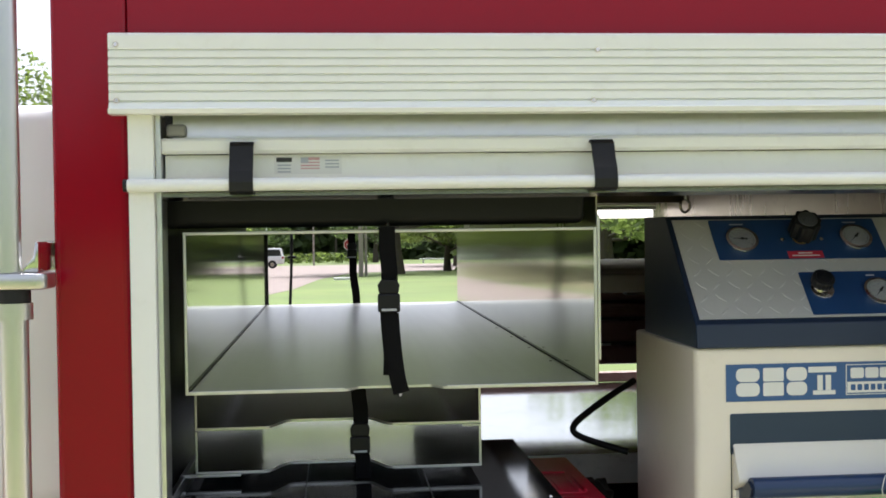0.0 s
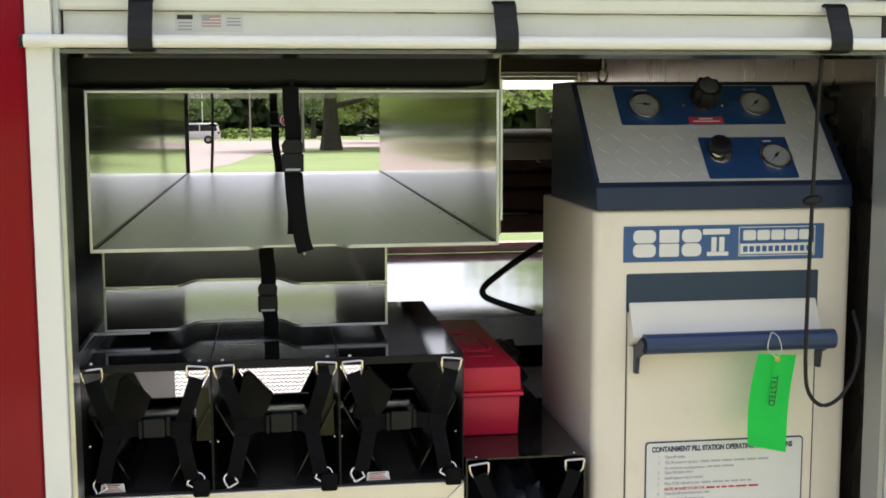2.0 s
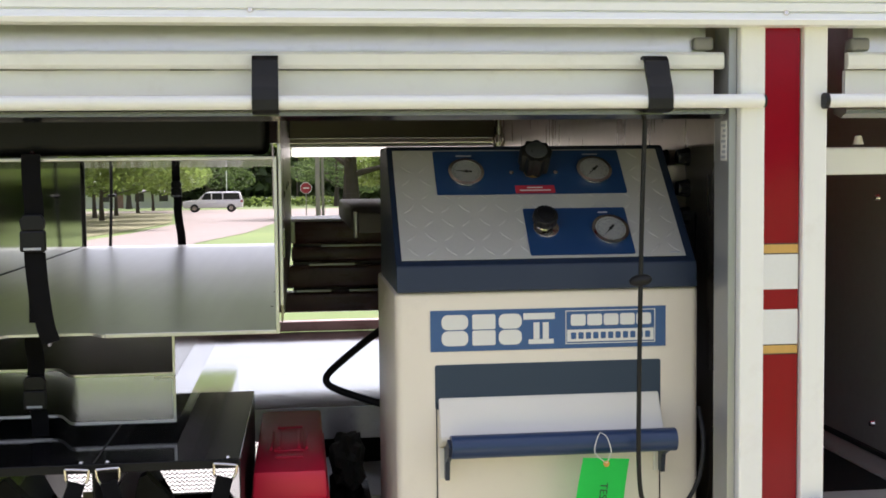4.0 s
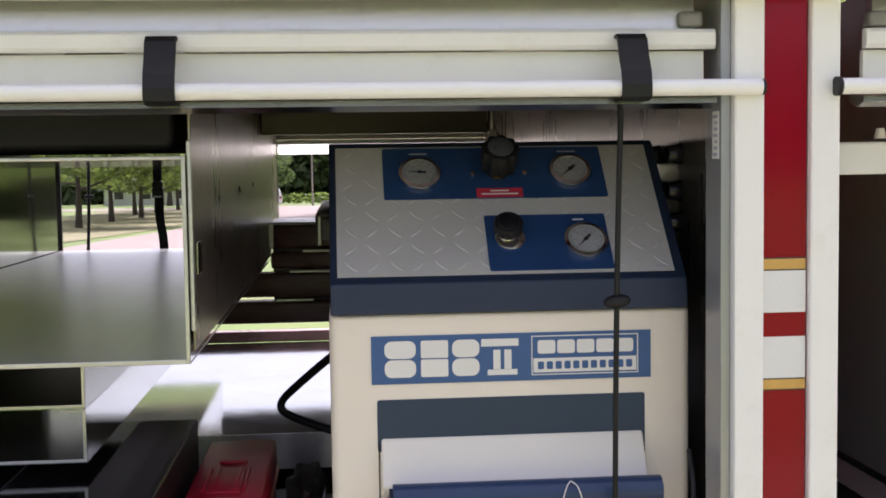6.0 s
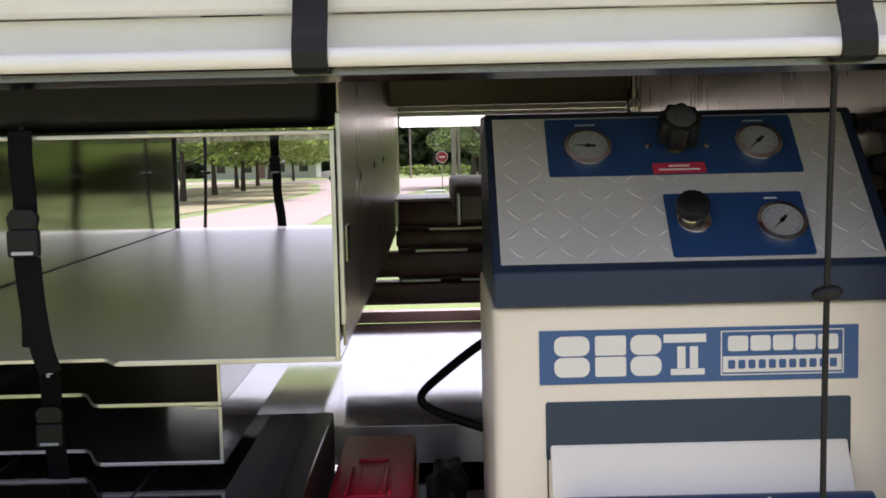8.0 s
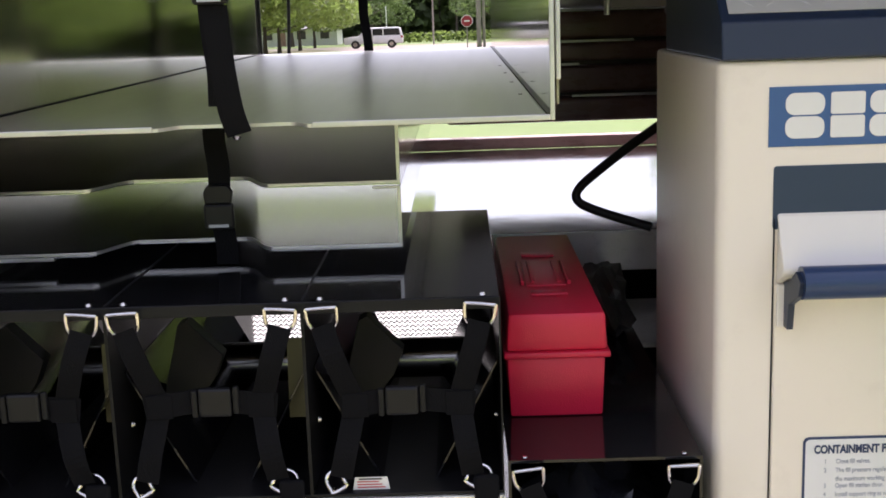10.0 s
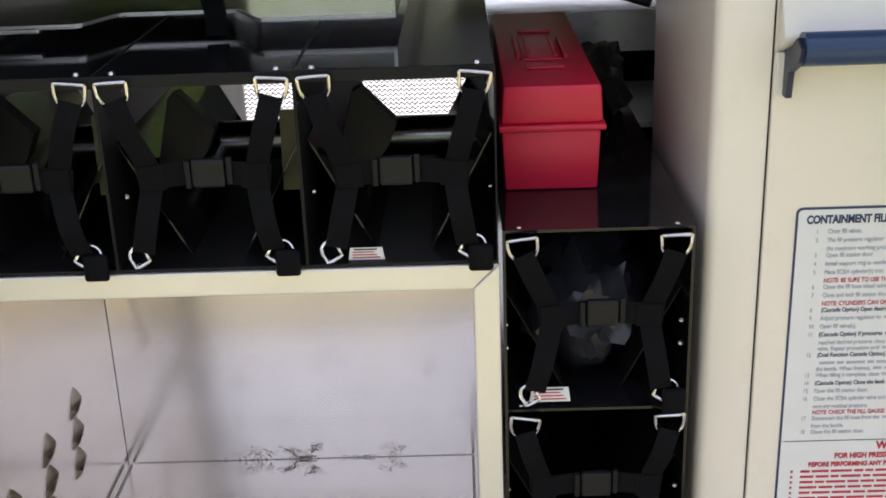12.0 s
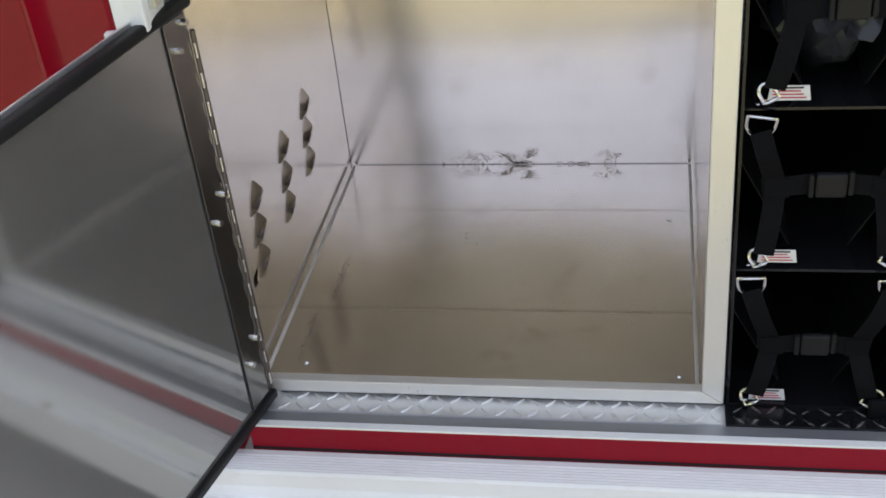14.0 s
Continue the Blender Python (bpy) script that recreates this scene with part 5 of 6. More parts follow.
    steps = (
        ("1", "Close fill valves.", 0, 0.0), ("2", "The fill pressure regulator", 0, 0.15), ("", "the maximum working pressure", 0, 0.06), ("3", "Open fill station door.", 0, 0.0),
        ("4", "Install support ring as needed", 0, 0.0), ("5", "Place SCBA cylinder(s) into", 0, 0.11), ("", "NOTE: BE SURE TO USE THE", 2, 0.12), ("6", "Close the fill hose bleed valve", 0, 0.02),
        ("7", "Close and lock fill station door", 0, 0.0), ("", "NOTE: CYLINDERS CAN ONLY", 2, 0.12), ("8", "(Cascade Option) Open desired", 1, 0.08), ("9", "Adjust pressure regulator to", 0, 0.09),
        ("10", "Open fill valve(s).", 0, 0.0), ("11", "(Cascade Option) If pressures", 1, 0.12), ("", "reached desired pressure, close", 0, 0.12), ("", "valve. Repeat procedure until", 0, 0.04),
        ("12", "(Dual Function Cascade Option)", 1, 0.12), ("", "", 0, 0.26), ("", "the bottle. When finished,", 0, 0.06), ("13", "When filling is complete, close", 0, 0.08),
        ("14", "(Cascade Option) Close the bank", 1, 0.04), ("15", "Open the fill station door.", 0, 0.0), ("16", "Close the SCBA cylinder valve and", 0, 0.10), ("", "vent any residual pressure.", 0, 0.0),
        ("", "NOTE: CHECK THE FILL GAUGE TO", 2, 0.09), ("17", "Disconnect the fill hose from the", 0, 0.09), ("", "from the bottle.", 0, 0.0), ("18", "Close the fill station door.", 0, 0.0))
    z = 1.2125
    rnd = random.Random(5)
    for number, text, style, tail in steps:
        m = red if style == 2 else M_PRINT_NAVY if style == 1 else grey
        if number:
            line(number, 1.080, z, 0.0085, grey, 0.8)
        x = 1.095
        if text:
            x = line(text, 1.095, z, 0.0088, m, 0.80, 0.00006)
        x += 0.004
        end = min(1.388, x + tail)
        while x < end - 0.006:
            w = rnd.uniform(0.008, 0.026)
            part("text_bar", box(x, min(x + w, end), yf - 0.0062, yf - 0.0057, z - 0.002, z + 0.0018), m, sg)
            x += w + 0.0035
        z -= 0.0094 if not number or style == 2 else 0.0121
    part("sign_rule", box(1.058, 1.395, yf - 0.0062, yf - 0.0057, 0.898, 0.899), M_PRINT_NAVY, sg)
    line("WARNING", 1.189, 0.889, 0.0165, red, 0.9, 0.0007)
    line("FOR HIGH PRESSURE", 1.132, 0.8735, 0.0115, red, 0.85, 0.0004)
    part("text_bar", box(1.252, 1.318, yf - 0.0062, yf - 0.0057, 0.871, 0.8768), red, sg)
    line("BEFORE PERFORMING ANY BOTTLE", 1.096, 0.8600, 0.0100, red, 0.85, 0.0004)
    part("text_bar", box(1.262, 1.368, yf - 0.0062, yf - 0.0057, 0.8578, 0.8628), red, sg)
    for k in range(6):
        x, zz = 1.086, 0.8490 - 0.0088 * k
        end = 1.30 + rnd.uniform(0.0, 0.085)
        while x < end:
            w = rnd.uniform(0.010, 0.030)
            part("text_bar", box(x, min(x + w, 1.39), yf - 0.0062, yf - 0.0057, zz - 0.0018, zz + 0.0018), red, sg)
            x += w + 0.003
        part("text_bar", box(1.072, 1.075, yf - 0.0062, yf - 0.0057, zz - 0.0018, zz + 0.0018), red, sg)


M_KNOB_CAP = mat("grey_knob_cap", (0.075, 0.08, 0.09), 0.3, 0, 0.2, 40)
M_GAUGE_GLASS = bpy.data.materials.new("clear_glass")
M_GAUGE_GLASS.use_nodes = True
_g = M_GAUGE_GLASS.node_tree.nodes["Principled BSDF"]
_g.inputs["Transmission Weight"].default_value, _g.inputs["Roughness"].default_value, _g.inputs["IOR"].default_value = 1.0, 0.03, 1.1
station()


# ---- things round the station ----
def toolbox():
    x0, x1, y0, y1, z0 = 0.674, 0.812, 0.272, 0.845, 1.2385
    d = thing("toolbox", ((x0 + x1) / 2, (y0 + y1) / 2, z0), "red plastic toolbox with moulded lid standing on a black shelf", "toolbox")
    lo = prism([(x0 + 0.004, z0), (x1 - 0.004, z0), (x1, z0 + 0.0855), (x0, z0 + 0.0855)], "y", y0 + 0.003, y1 - 0.003, 0.004)
    part("base", lo, M_TOOLBOX, d, "", True)
    part("rim", box(x0 - 0.004, x1 + 0.007, y0 - 0.004, y1 + 0.004, z0 + 0.086, z0 + 0.0955, 0.003), M_TOOLBOX, d, "protruding lid rim", True)
    lid = part("lid", prism([(x0 - 0.001, z0 + 0.0960), (x1 + 0.003, z0 + 0.0960), (x1, z0 + 0.151), (x0 + 0.003, z0 + 0.151)], "y", y0, y1, 0.006), M_TOOLBOX, d, "moulded red lid", True)
    zt = z0 + 0.151
    part("grip", box(0.712, 0.772, 0.43, 0.60, zt + 0.0002, zt + 0.004, 0.002), M_TOOLBOX, lid, "raised grip moulding", True)
    for x in (0.706, 0.722, 0.762, 0.777):
        part("grip_rib", box(x - 0.003, x + 0.003, 0.44, 0.59, zt + 0.0002, zt + 0.008, 0.002), M_TOOLBOX, lid, "", True)
    part("grip_rib", box(0.715, 0.770, 0.372, 0.396, zt + 0.0002, zt + 0.004, 0.002), M_TOOLBOX, lid, "", True)
    part("grip_rib", box(0.715, 0.770, 0.645, 0.675, zt + 0.0002, zt + 0.004, 0.002), M_TOOLBOX, lid, "", True)


toolbox()

tag = thing("inspection_tag", (1.292, 0.058, 1.24), "bright green TESTED tag hanging from the handle by a white string", "tag")
bm = bmesh.new()
rows = []
for j in range(9):
    t = j / 8
    a = Vector((1.2560 - 0.016 * t - 0.006 * math.sin(3.1 * t), 0.056 + 0.006 * math.sin(3 * t), 1.447 - 0.190 * t))
    b = Vector((1.3400 - 0.018 * t - 0.004 * math.sin(3.1 * t), 0.058 + 0.004 * math.sin(3 * t + 0.6), 1.441 - 0.202 * t))
    rows.append([bm.verts.new(a.lerp(b, s)) for s in (0, 0.25, 0.5, 0.75, 1)])
for j in range(8):
    for i in range(4):
        bm.faces.new((rows[j][i], rows[j][i + 1], rows[j + 1][i + 1], rows[j + 1][i]))
back = bmesh.ops.solidify(bm, geom=bm.faces[:], thickness=0.0006)
part("card", bm, M_TAG, tag, "bright green card")
words("tag_word", "TESTED", 0.019, Matrix.Translation((1.2925, 0.0535, 1.402)) @ FACING @ Matrix.Rotation(radians(-96), 4, "Z"), M_PRINT_BLACK, tag, 0.0003)
part("eyelet", rod((1.297, 0.0535, 1.435), (1.297, 0.0555, 1.435), 0.0055, 14), M_BRASS, tag, "brass eyelet", True)
for x in (1.283, 1.300):
    part("string", sweep(smoothed([(1.297, 0.054, 1.436), (x + 0.006 * (1 if x > 1.29 else -1), 0.056, 1.455), (x, 0.062, 1.480), (1.291, 0.072, 1.487)], 5), circle(0.0009, 6)), M_STRING, tag, "", True)

pull = thing("pull_cord", (1.37, 0.045, 1.335), "black hanging pull cord with a stopper and a loop", "cord")
run = [(1.362, 0.040, 2.036), (1.3585, 0.044, 1.90), (1.356, 0.046, 1.76), (1.353, 0.046, 1.55), (1.353, 0.045, 1.42), (1.362, 0.045, 1.365), (1.392, 0.046, 1.337), (1.430, 0.047, 1.352), (1.462, 0.048, 1.405), (1.474, 0.06, 1.47), (1.480, 0.10, 1.52)]
part("cord", sweep(smoothed(run, 6), circle(0.0042, 8)), M_RUBBER, pull, "", True)
ball = bmesh.new()
bmesh.ops.create_uvsphere(ball, u_segments=20, v_segments=12, radius=1.0)
for v in ball.verts:
    v.co = Vector((1.356 + 0.0205 * v.co.x, 0.046 + 0.012 * v.co.y, 1.757 + 0.0105 * v.co.z + 0.002 * v.co.x))
part("stopper", ball, M_RUBBER, pull, "oval black stopper", True)

hose = thing("cable", (0.86, 0.78, 1.42), "stiff black cable looping from the cabinet side", "cable")
part("cable_run", sweep(smoothed([(0.955, 0.70, 1.600), (0.915, 0.75, 1.562), (0.865, 0.80, 1.513), (0.831, 0.82, 1.478), (0.828, 0.82, 1.457), (0.85, 0.81, 1.443), (0.90, 0.79, 1.427), (0.955, 0.77, 1.412)], 6), circle(0.0085, 10)), M_RUBBER, hose, "", True)

junk = thing("stowed_gear", (0.87, 0.75, 1.2385), "dark crumpled gear stowed behind the toolbox", "gear")
bag = bmesh.new()
bmesh.ops.create_icosphere(bag, subdivisions=3, radius=1.0)
for v in bag.verts:
    c = v.co * (1 + 0.5 * noise.noise(v.co * 1.8) + 0.15 * noise.noise(v.co * 5))
    v.co = Vector((0.876 + 0.040 * c.x, 0.80 + 0.17 * c.y, max(1.2395, 1.282 + 0.055 * c.z)))
part("sack", bag, M_GEAR, junk)

hookm = thing("ceiling_hook", (1.40, 1.78, 1.99), "shiny ring hook hanging from the ceiling edge", "hook")
part("shank", rod((1.388, 1.70, 2.239), (1.388, 1.70, 2.060), 0.010, 14), M_CHROME, hookm, "", True)
part("collar", rod((1.388, 1.70, 2.085), (1.388, 1.70, 2.062), 0.016, 14), M_CHROME, hookm, "", True)
part("ring", sweep([Vector((1.388 + 0.016 * math.cos(2 * math.pi * k / 16), 1.70, 2.042 + 0.022 * math.sin(2 * math.pi * k / 16))) for k in range(16)], circle(0.005, 8), Vector((0, 1, 0)), True), M_CHROME, hookm, "", True)


# ---- far side of the compartment ----
def far_side():
    lamp = thing("strip_light", (1.0, 2.52, 2.0), "lit white strip light along the far opening", "light")
    part("tube", box(0.745, 1.50, 2.50, 2.54, 2.008, 2.040, 0.006), M_LAMP, lamp, "glowing tube cover")
    part("base", box(0.742, 1.51, 2.49, 2.55, 2.041, 2.056, 0.003), M_ALU, lamp, "pale lamp base")
    rack = thing("slide_rack", (1.13, 2.02, 1.487), "dark brown lacquered slide rack hung beside the tray", "rack")
    for z0, z1, y, xa in ((1.487, 1.553, 1.985, 0.58), (1.566, 1.640, 2.00, 0.61), (1.652, 1.702, 2.012, 0.7415), (1.712, 1.786, 2.02, 0.7415)):
        part("drawer", box(xa, 1.528, y, 2.075, z0, z1, 0.010, 3), M_BROWN, rack, "dark brown drawer front", True)
    for z0, a, b in ((1.555, 0.757, 0.87), (1.555, 0.93, 1.20), (1.642, 0.80, 0.95), (1.704, 0.84, 1.10)):
        part("slide_rail", box(a, b, 1.98, 1.999, z0, z0 + 0.006), M_ALU_LIGHT, rack, "bright slide rail")
    for z0, z1 in ((1.72, 1.79), ):
        part("bracket", box(0.7412, 0.755, 1.95, 1.975, z0, z1, 0.002), M_ALU_LIGHT, rack, "bright bracket")
    part("top_sheet", box(0.742, 1.528, 1.98, 2.30, 1.788, 1.796), M_WHITE_ALU, rack, "pale top sheet")
    part("back_rail", box(0.745, 1.528, 2.076, 2.09, 1.49, 1.787), M_BEAM, rack)
    sill = thing("threshold", (0.7, 2.59, 1.345), "dark brown threshold strip of the far opening", "threshold")
    part("strip", box(-0.117, 1.529, 2.57, 2.62, 1.3455, 1.385, 0.004), M_BROWN, sill)
    case = thing("equipment_case", (1.2, 1.55, 1.797), "long grey plastic equipment case laid over the slide rack", "case")
    part("shell", box(0.900, 1.50, 1.06, 2.03, 1.797, 1.860, 0.012, 3), M_CASE, case, "", True)
    part("end_cap", box(0.915, 1.50, 1.02, 1.0595, 1.797, 1.846, 0.004), M_CASE, case, "darker end cap", True)
    part("latch", box(0.906, 0.914, 1.015, 1.05, 1.785, 1.85, 0.002), M_ALU_LIGHT, case, "bright latch strip")
    bar = thing("support_bar", (1.25, 1.2, 1.787), "dark support bar under the grey case", "bar")
    part("bar", box(1.05, 1.529, 1.15, 1.20, 1.782, 1.7965, 0.003), M_BEAM, bar)


far_side()


# ---- truck cab and grab pole ----
cab = thing("truck_cab", (-1.4, 1.2, 0.4), "white over red truck cab with gold line", "truck cab")
part("upper_shell", box(-2.6, -0.40, 0.36, 2.5, 1.412, 2.25, 0.10, 6), M_CAB_WHITE, cab, "glossy white upper cab", True)
part("lower_shell", box(-2.6, -0.280, 0.34, 2.5, 0.40, 1.3995, 0.02, 3), M_RED, cab, "glossy red lower cab", True)
part("gold_line", box(-2.6, -0.279, 0.337, 2.5, 1.400, 1.411, 0.002), M_GOLD, cab, "gold dividing line")
part("side_pod", box(-0.95, -0.288, 0.34, 0.9, 1.4115, 2.245, 0.05, 5), M_CAB_WHITE, cab, "rounded white corner shell", True)
for k in range(8):
    part("vent_louvre", box(-0.325, -0.281, 0.318, 0.36, 1.00 + 0.042 * k, 1.025 + 0.042 * k, 0.008, 3), M_RED, cab, "red vent louvre", True)
for k in range(6):
    part("vent_louvre", box(-0.316, -0.2885, 0.325, 0.345, 1.95 + 0.022 * k, 1.962 + 0.022 * k, 0.003), M_BUCKLE, cab, "grey vent louvre", True)
pole = thing("grab_pole", (-0.318, -0.10, 0.4), "satin grey upright grab pole with bracket", "grab pole")
part("tube", rod((-0.305, -0.10, 0.40), (-0.305, -0.10, 1.842), 0.0235, 28), M_POLE_ALU, pole, "", True)
part("upper_tube", rod((-0.312, -0.10, 1.915), (-0.312, -0.10, 2.9), 0.021, 28), M_POLE_ALU, pole, "slimmer upper tube", True)
part("collar", rod((-0.305, -0.10, 1.836), (-0.305, -0.10, 1.864), 0.031, 28), M_POLE_ALU, pole, "", True)
part("gasket", rod((-0.305, -0.10, 1.8645), (-0.305, -0.10, 1.886), 0.028, 28), M_RUBBER, pole, "black rubber gasket", True)
br = part("bracket", prism(rounded(0.11, 0.09, 0.02, -0.300, -0.085), "z", 1.8865, 1.914, 0.005), M_POLE_ALU, pole, "cast bracket", True)
part("bracket_arm", prism([(-0.275, 1.9145), (-0.2635, 1.9145), (-0.2635, 1.965), (-0.268, 1.967), (-0.273, 1.94), (-0.295, 1.9145)], "y", -0.10, 0.03, 0.003), M_CHROME, br, "polished bracket arm", True)


# ---- outside: trees, poles, cars, house ----
def leaf_cloud(rnd, centre, radii, count, size, bm):
    for _ in range(count):
        while True:
            p = Vector((rnd.uniform(-1, 1), rnd.uniform(-1, 1), rnd.uniform(-1, 1)))
            if p.length < 1:
                break
        p = p.normalized() * (p.length ** 0.45)
        c = Vector(centre) + Vector((p.x * radii[0], p.y * radii[1], p.z * radii[2]))
        u = Vector((rnd.uniform(-1, 1), rnd.uniform(-1, 1), rnd.uniform(-0.6, 0.6))).normalized()
        v = u.orthogonal().normalized()
        v = Matrix.Rotation(rnd.uniform(0, 6.28), 3, u) @ v
        s = size * rnd.uniform(0.5, 1.3)
        a, b = u * s, v * s * 0.55
        q = [bm.verts.new(c - a), bm.verts.new(c - b + v.cross(u) * s * 0.2), bm.verts.new(c + a), bm.verts.new(c + b)]
        bm.faces.new(q[:3])
        bm.faces.new((q[0], q[2], q[3]))


def tree(x, y, height, spread, trunk_r, clear, seed, label, dark=False, leaves=2600):
    rnd = random.Random(seed)
    g = ground_z(y)
    d = thing("tree", (x, y, g), label, "tree", "trees beside the road")
    pts = [Vector((x, y, g - 0.1))]
    for k in range(1, 6):
        pts.append(Vector((x + rnd.uniform(-0.1, 0.1) * k * 0.4, y + rnd.uniform(-0.1, 0.1) * k * 0.4, g + height * 0.7 * k / 5)))
    tr = bmesh.new()
    for k in range(5):
        tr = rod(pts[k], pts[k + 1], trunk_r * (1.25 if k == 0 else 1 - 0.17 * k), 10, trunk_r * (1 - 0.17 * (k + 1)), tr)
    tips = []
    for k in range(9):
        a = 2.4 * k + rnd.uniform(-0.4, 0.4)
        z0 = g + clear + (height * 0.6 - clear) * k / 9
        start = Vector((x, y, z0))
        end = start + Vector((math.cos(a) * spread * 0.75, math.sin(a) * spread * 0.75, rnd.uniform(0.05, 0.95) * height * 0.25))
        tr = rod(start, end, trunk_r * 0.35, 6, trunk_r * 0.08, tr)
        tips.append(end)
    part("trunk", tr, M_BARK, d, "rough grey-brown trunk")
    cr = bmesh.new()
    per = 2 * leaves // (len(tips) + 4)
    for t in tips:
        leaf_cloud(rnd, t, (spread * 0.42, spread * 0.42, height * 0.14), per, 0.21, cr)
    for k in range(4):
        leaf_cloud(rnd, (x + rnd.uniform(-0.3, 0.3) * spread, y + rnd.uniform(-0.3, 0.3) * spread, g + height * (0.62 + 0.09 * k)), (spread * 0.5, spread * 0.5, height * 0.15), per, 0.21, cr)
    part("crown", cr, M_LEAF_DARK if dark else M_LEAF, d, "uneven leafy crown")
    return d


ROW = ((-16.7, 143), (-16.1, 125), (-15.9, 109), (-16.3, 100), (-13.8, 88), (-13.9, 77), (-13.2, 64))
for k, (tx, ty) in enumerate(ROW):
    tree(tx, ty, 9.0 + 0.6 * (k % 3), 6.2, 0.18, 2.0, 40 + k, "roadside tree with slim trunk and light green crown", leaves=5200)
tree(4.6, 87, 13, 7.0, 0.75, 3.2, 60, "large spreading oak on the lawn", leaves=5200)
tree(9.5, 96, 9, 4.6, 0.3, 1.6, 61, "bushy light green tree on the lawn", leaves=4000)
tree(13.0, 122, 11, 6.0, 0.4, 2.2, 62, "tall tree on the lawn", leaves=4000)
tree(-12.5, 172, 11, 6.0, 0.4, 2.4, 63, "dark tree beyond the road", True, 3200)
tree(-23, 168, 11, 6.0, 0.4, 2.4, 64, "dark tree beyond the road", True, 3200)
tree(-36, 170, 12, 6.0, 0.4, 2.4, 71, "tree beyond the road", leaves=3200)
tree(26, 150, 13, 7.0, 0.4, 2.4, 65, "dark tree beyond the road", True, 2600)
tree(6, 168, 12, 6.0, 0.4, 2.4, 72, "dark tree beyond the road", True, 3200)
tree(-33, 112, 12, 6.0, 0.4, 3.0, 66, "tree on the lawn", leaves=2600)
tree(-20.8, 80, 15, 5.0, 0.4, 4.0, 70, "tall tree beyond the cab", leaves=3000)
# The first three are added to shade the lawn that the tray side mirrors.
NEAR = ((13.5, 32), (22, 28), (32, 34), (15, 44), (24, 40), (14.5, 60), (23, 57), (33, 50), (18, 74), (28, 72), (38, 66), (46, 58))
for k, (tx, ty) in enumerate(NEAR):
    tree(tx, ty, 10.5 + 0.7 * (k % 3), 6.6, 0.34, 2.2, 80 + k, "shady tree on the near lawn", leaves=3600)


def woods(name, y0, y1, x0, x1, count, tall, seed, size):
    rnd = random.Random(seed)
    bm = bmesh.new()
    n = count // 40
    for _ in range(n):
        x, y = rnd.uniform(x0, x1), rnd.uniform(y0, y1)
        g = ground_z(y)
        h = tall * rnd.uniform(0.65, 1.1)
        leaf_cloud(rnd, (x, y, g + h * rnd.uniform(0.02, 0.95) ** 1.3), (rnd.uniform(2.5, 4.5), 3.0, rnd.uniform(1.5, 3.0)), 40, size, bm)
    solid(name, bm, M_LEAF_DARK, "dense dark green woods", "woods", kind="stuff")
    tb = bmesh.new()
    for _ in range(45):
        x, y = rnd.uniform(x0, x1), rnd.uniform(y0 - 2, y1)
        g = ground_z(y)
        tb = rod((x, y, g - 0.1), (x + rnd.uniform(-0.5, 0.5), y, g + tall * 0.6), rnd.uniform(0.12, 0.28), 6, 0.08, tb)
    solid("woods_trunks", tb, M_BARK, "slim dark trunks of the woods", "woods", kind="stuff")


woods("woods", 205, 240, -95, 85, 80000, 24, 7, 1.25)
woods("woods_beside", 86, 99, 13, 95, 40000, 12, 9, 0.8)
woods("woods_behind", -150, -120, -190, 190, 14000, 15, 8, 1.2)


def shrubs():
    rnd = random.Random(3)
    bm = bmesh.new()
    for k in range(14):
        x = -12 + 1.3 * k + rnd.uniform(-0.4, 0.4)
        leaf_cloud(rnd, (x, 172, ground_z(172) + 0.7), (1.2, 1.0, 0.8), 70, 0.3, bm)
    solid("hedge", bm, M_LEAF, "low clipped hedge beyond the road", "hedge", kind="stuff")


shrubs()


def pole_at(name, x, y, h, r, material, label):
    g = ground_z(y)
    d = thing(name, (x, y, g), label, "pole")
    part("shaft", rod((x, y, g - 0.1), (x, y, g + h), r, 12, r * 0.75), material, d, "", True)
    part("cap", rod((x, y, g + h), (x, y, g + h + 0.1), r * 0.8, 12, r * 0.4), material, d)
    return d


pole_at("utility_pole", 2.0, 80, 10, 0.17, M_POLE, "weathered timber utility pole at the corner")
pole_at("utility_pole", 2.35, 80.4, 10, 0.10, M_POLE, "slim pole beside the utility pole")
pole_at("lamp_pole", -2.36, 141, 9, 0.11, M_POLE, "grey lamp pole beyond the road")
pole_at("lamp_pole", -9.0, 160, 5, 0.06, M_WHITE_ALU, "thin white pole beyond the road")

sg = ground_z(78)
sign = thing("stop_sign", (1.18, 78, sg), "red octagonal road sign on a thin post", "road sign")
part("post", rod((1.18, 78.05, sg - 0.1), (1.18, 78.05, 1.25), 0.035, 8), M_POLE, sign)
plate = part("plate", prism([(1.18 + 0.41 * math.cos(radians(22.5 + 45 * k)), 0.92 + 0.41 * math.sin(radians(22.5 + 45 * k))) for k in range(8)], "y", 77.98, 78.0), M_PRINT_WHITE, sign, "white-edged red plate")
part("face", prism([(1.18 + 0.37 * math.cos(radians(22.5 + 45 * k)), 0.92 + 0.37 * math.sin(radians(22.5 + 45 * k))) for k in range(8)], "y", 77.965, 77.979), M_SIGN_RED, plate, "red face")
part("text_bar", box(0.99, 1.37, 77.955, 77.964, 0.88, 0.96), M_PRINT_WHITE, plate)
kb = thing("kerb_stone", (0.4, 72, ground_z(72)), "white painted kerb stone beside the sign", "kerb")
part("stone", box(0.1, 1.3, 71.8, 72.2, ground_z(72) - 0.1, ground_z(72) + 0.15, 0.03), M_HOUSE, kb)
bench = thing("bench", (13.5, 150, ground_z(150)), "low white bench by the far roadside", "bench")
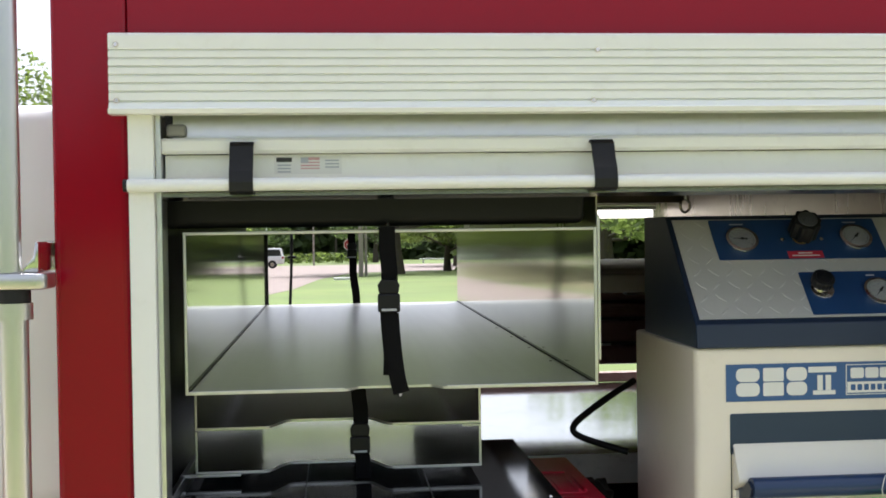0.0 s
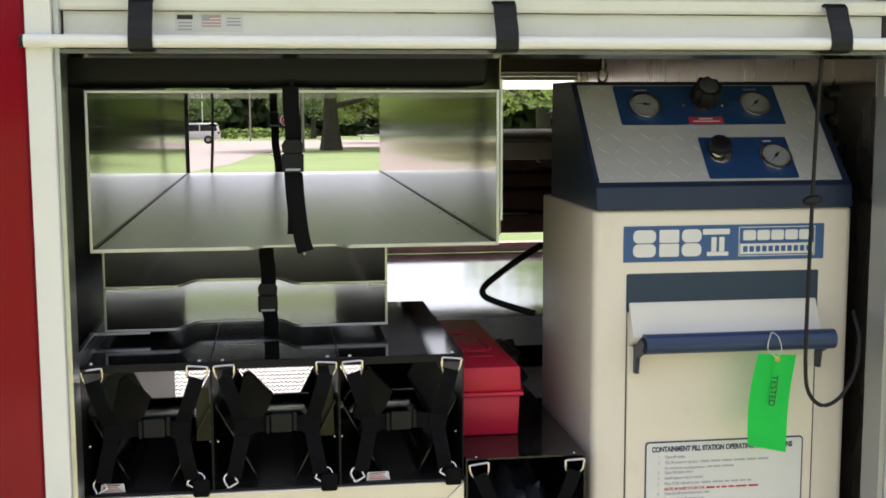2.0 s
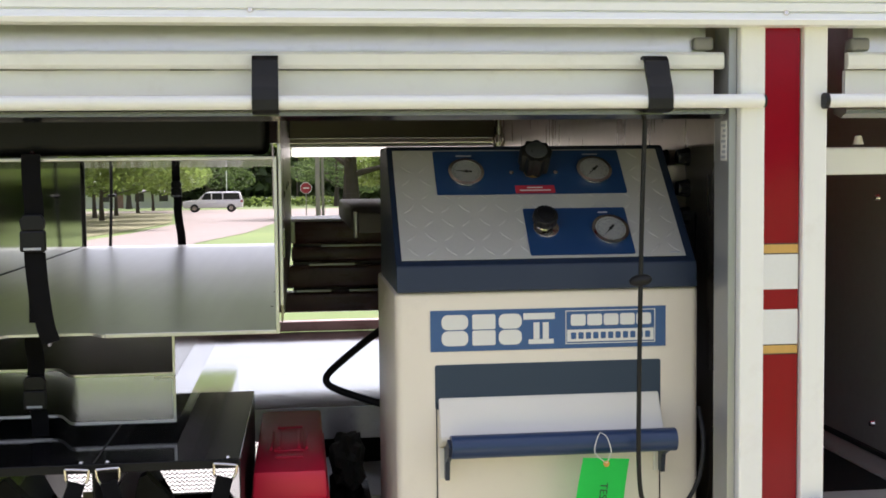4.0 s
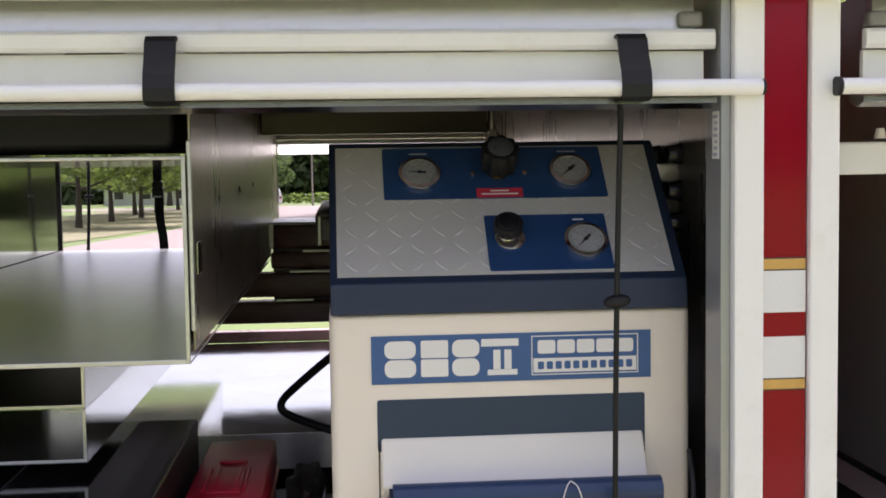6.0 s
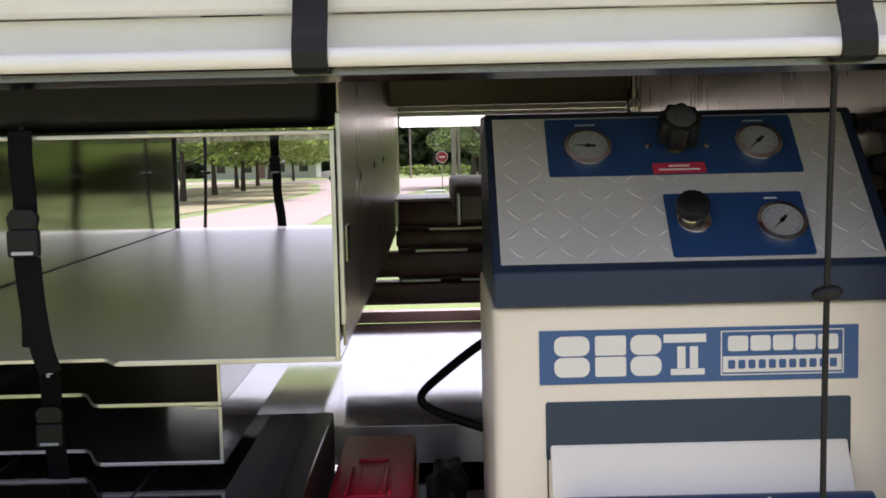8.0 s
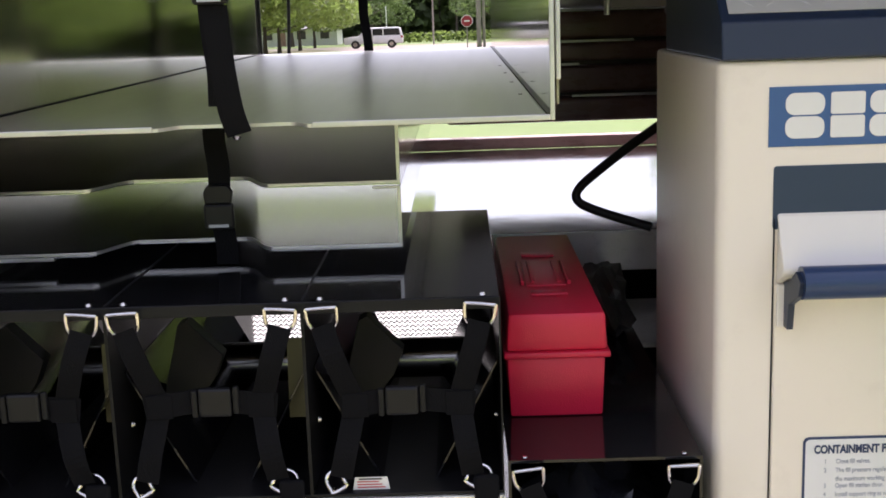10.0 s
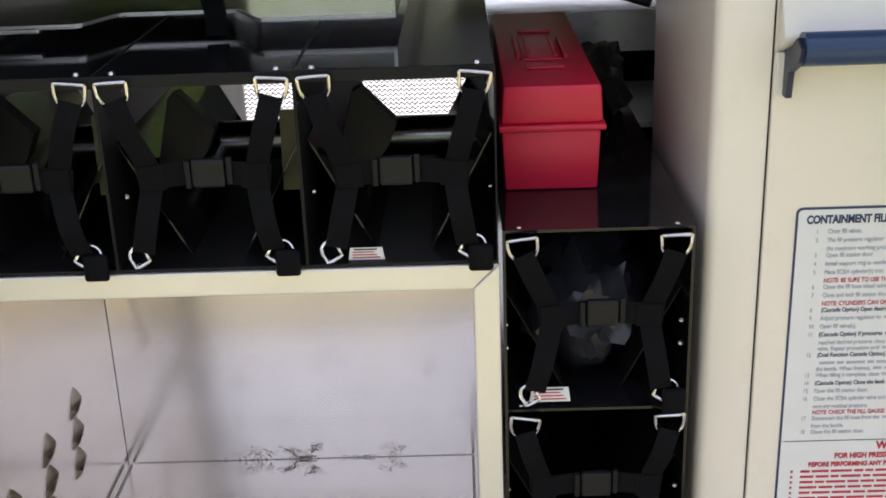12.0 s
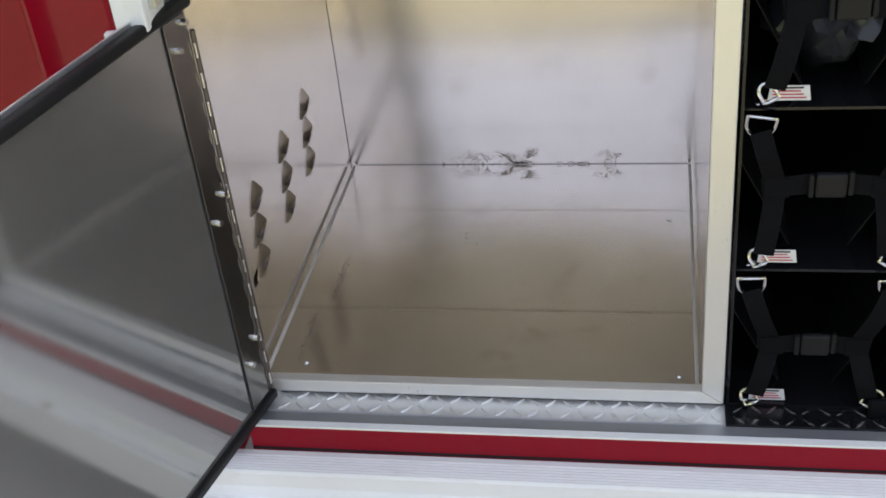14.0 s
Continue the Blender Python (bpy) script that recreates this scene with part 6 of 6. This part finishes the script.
part("seat", box(11, 15, 149.8, 150.4, ground_z(150) + 0.5, ground_z(150) + 0.62), M_HOUSE, bench)
for x in (11.4, 14.4):
    part("leg", box(x, x + 0.2, 149.9, 150.3, ground_z(150) - 0.05, ground_z(150) + 0.5), M_HOUSE, bench)


def suv(cx, cy, length=5.4):
    g = ground_z(cy) + 0.02
    k = length / 5.4
    d = thing("parked_car", (cx, cy, g), "white long-roof utility car on the road", "car")
    L = lambda v: cx + (v - 2.7) * k
    Z = lambda v: g + v * k
    body = [(0.05, 0.40), (0.0, 0.85), (0.1, 1.00), (0.5, 1.06), (1.35, 1.12), (5.36, 1.14), (5.4, 0.95), (5.38, 0.42)]
    part("body", prism([(L(a), Z(b)) for a, b in body], "y", cy - 0.98, cy + 0.98, 0.05), M_CAR, d, "", True)
    roof = [(1.35, 1.125), (2.0, 1.78), (2.3, 1.86), (4.9, 1.86), (5.15, 1.80), (5.34, 1.145)]
    top = part("cabin", prism([(L(a), Z(b)) for a, b in roof], "y", cy - 0.86, cy + 0.86, 0.05), M_CAR, d, "", True)
    for a0, a1, s0, s1 in ((1.72, 2.55, 0.28, 0.0), (2.65, 3.55, 0.0, 0.0), (3.65, 5.05, 0.0, 0.1)):
        w = [(a0, 1.16), (a1 + s1, 1.16), (a1, 1.74), (a0 + s0, 1.74)]
        part("window", prism([(L(a), Z(b)) for a, b in w], "y", cy - 0.872, cy - 0.861), M_GLASS_DARK, top, "dark side window")
    for a in (1.05, 4.35):
        for y in (cy - 0.99, cy + 0.77):
            w = part("tyre", rod((L(a), y, Z(0.38)), (L(a), y + 0.22, Z(0.38)), 0.38 * k, 24), M_RUBBER, d, "", True)
            part("rim", rod((L(a), y - 0.01, Z(0.38)), (L(a), y + 0.05, Z(0.38)), 0.20 * k, 18), M_STEEL_DARK, w, "", True)
    part("headlight", box(L(0.02), L(0.3), cy - 0.985, cy - 0.6, Z(0.86), Z(1.0)), M_PRINT_WHITE, d)
    part("tail_light", box(L(5.2), L(5.405), cy - 0.985, cy - 0.8, Z(0.9), Z(1.1)), M_SIGN_RED, d)
    part("mirror", box(L(1.75), L(1.9), cy - 1.15, cy - 0.99, Z(1.2), Z(1.36)), M_BUCKLE, d)


suv(-8.3, 125, 6.2)


def house():
    g = ground_z(180)
    d = thing("house", (-26, 180, g), "low white house behind the roadside trees", "house")
    part("wall", box(-34, -17.5, 178, 186, g - 0.2, g + 2.5), M_HOUSE, d, "white siding wall")
    part("roof", prism([(177.2, g + 2.5), (186.8, g + 2.5), (182, g + 4.4)], "x", -34.6, -16.9), M_ROOF, d, "grey shingle roof")
    for x in (-32.5, -28.5, -23.5, -20.0):
        w = part("window", box(x, x + 1.3, 177.94, 178.0, g + 1.0, g + 2.2), M_GLASS_DARK, d, "dark window")
        part("sill", box(x - 0.1, x + 1.4, 177.9, 177.98, g + 0.9, g + 0.99), M_HOUSE, w)
    part("door", box(-26.2, -25.2, 177.95, 178.0, g + 0.05, g + 2.1), M_BROWN, d, "brown door")


house()
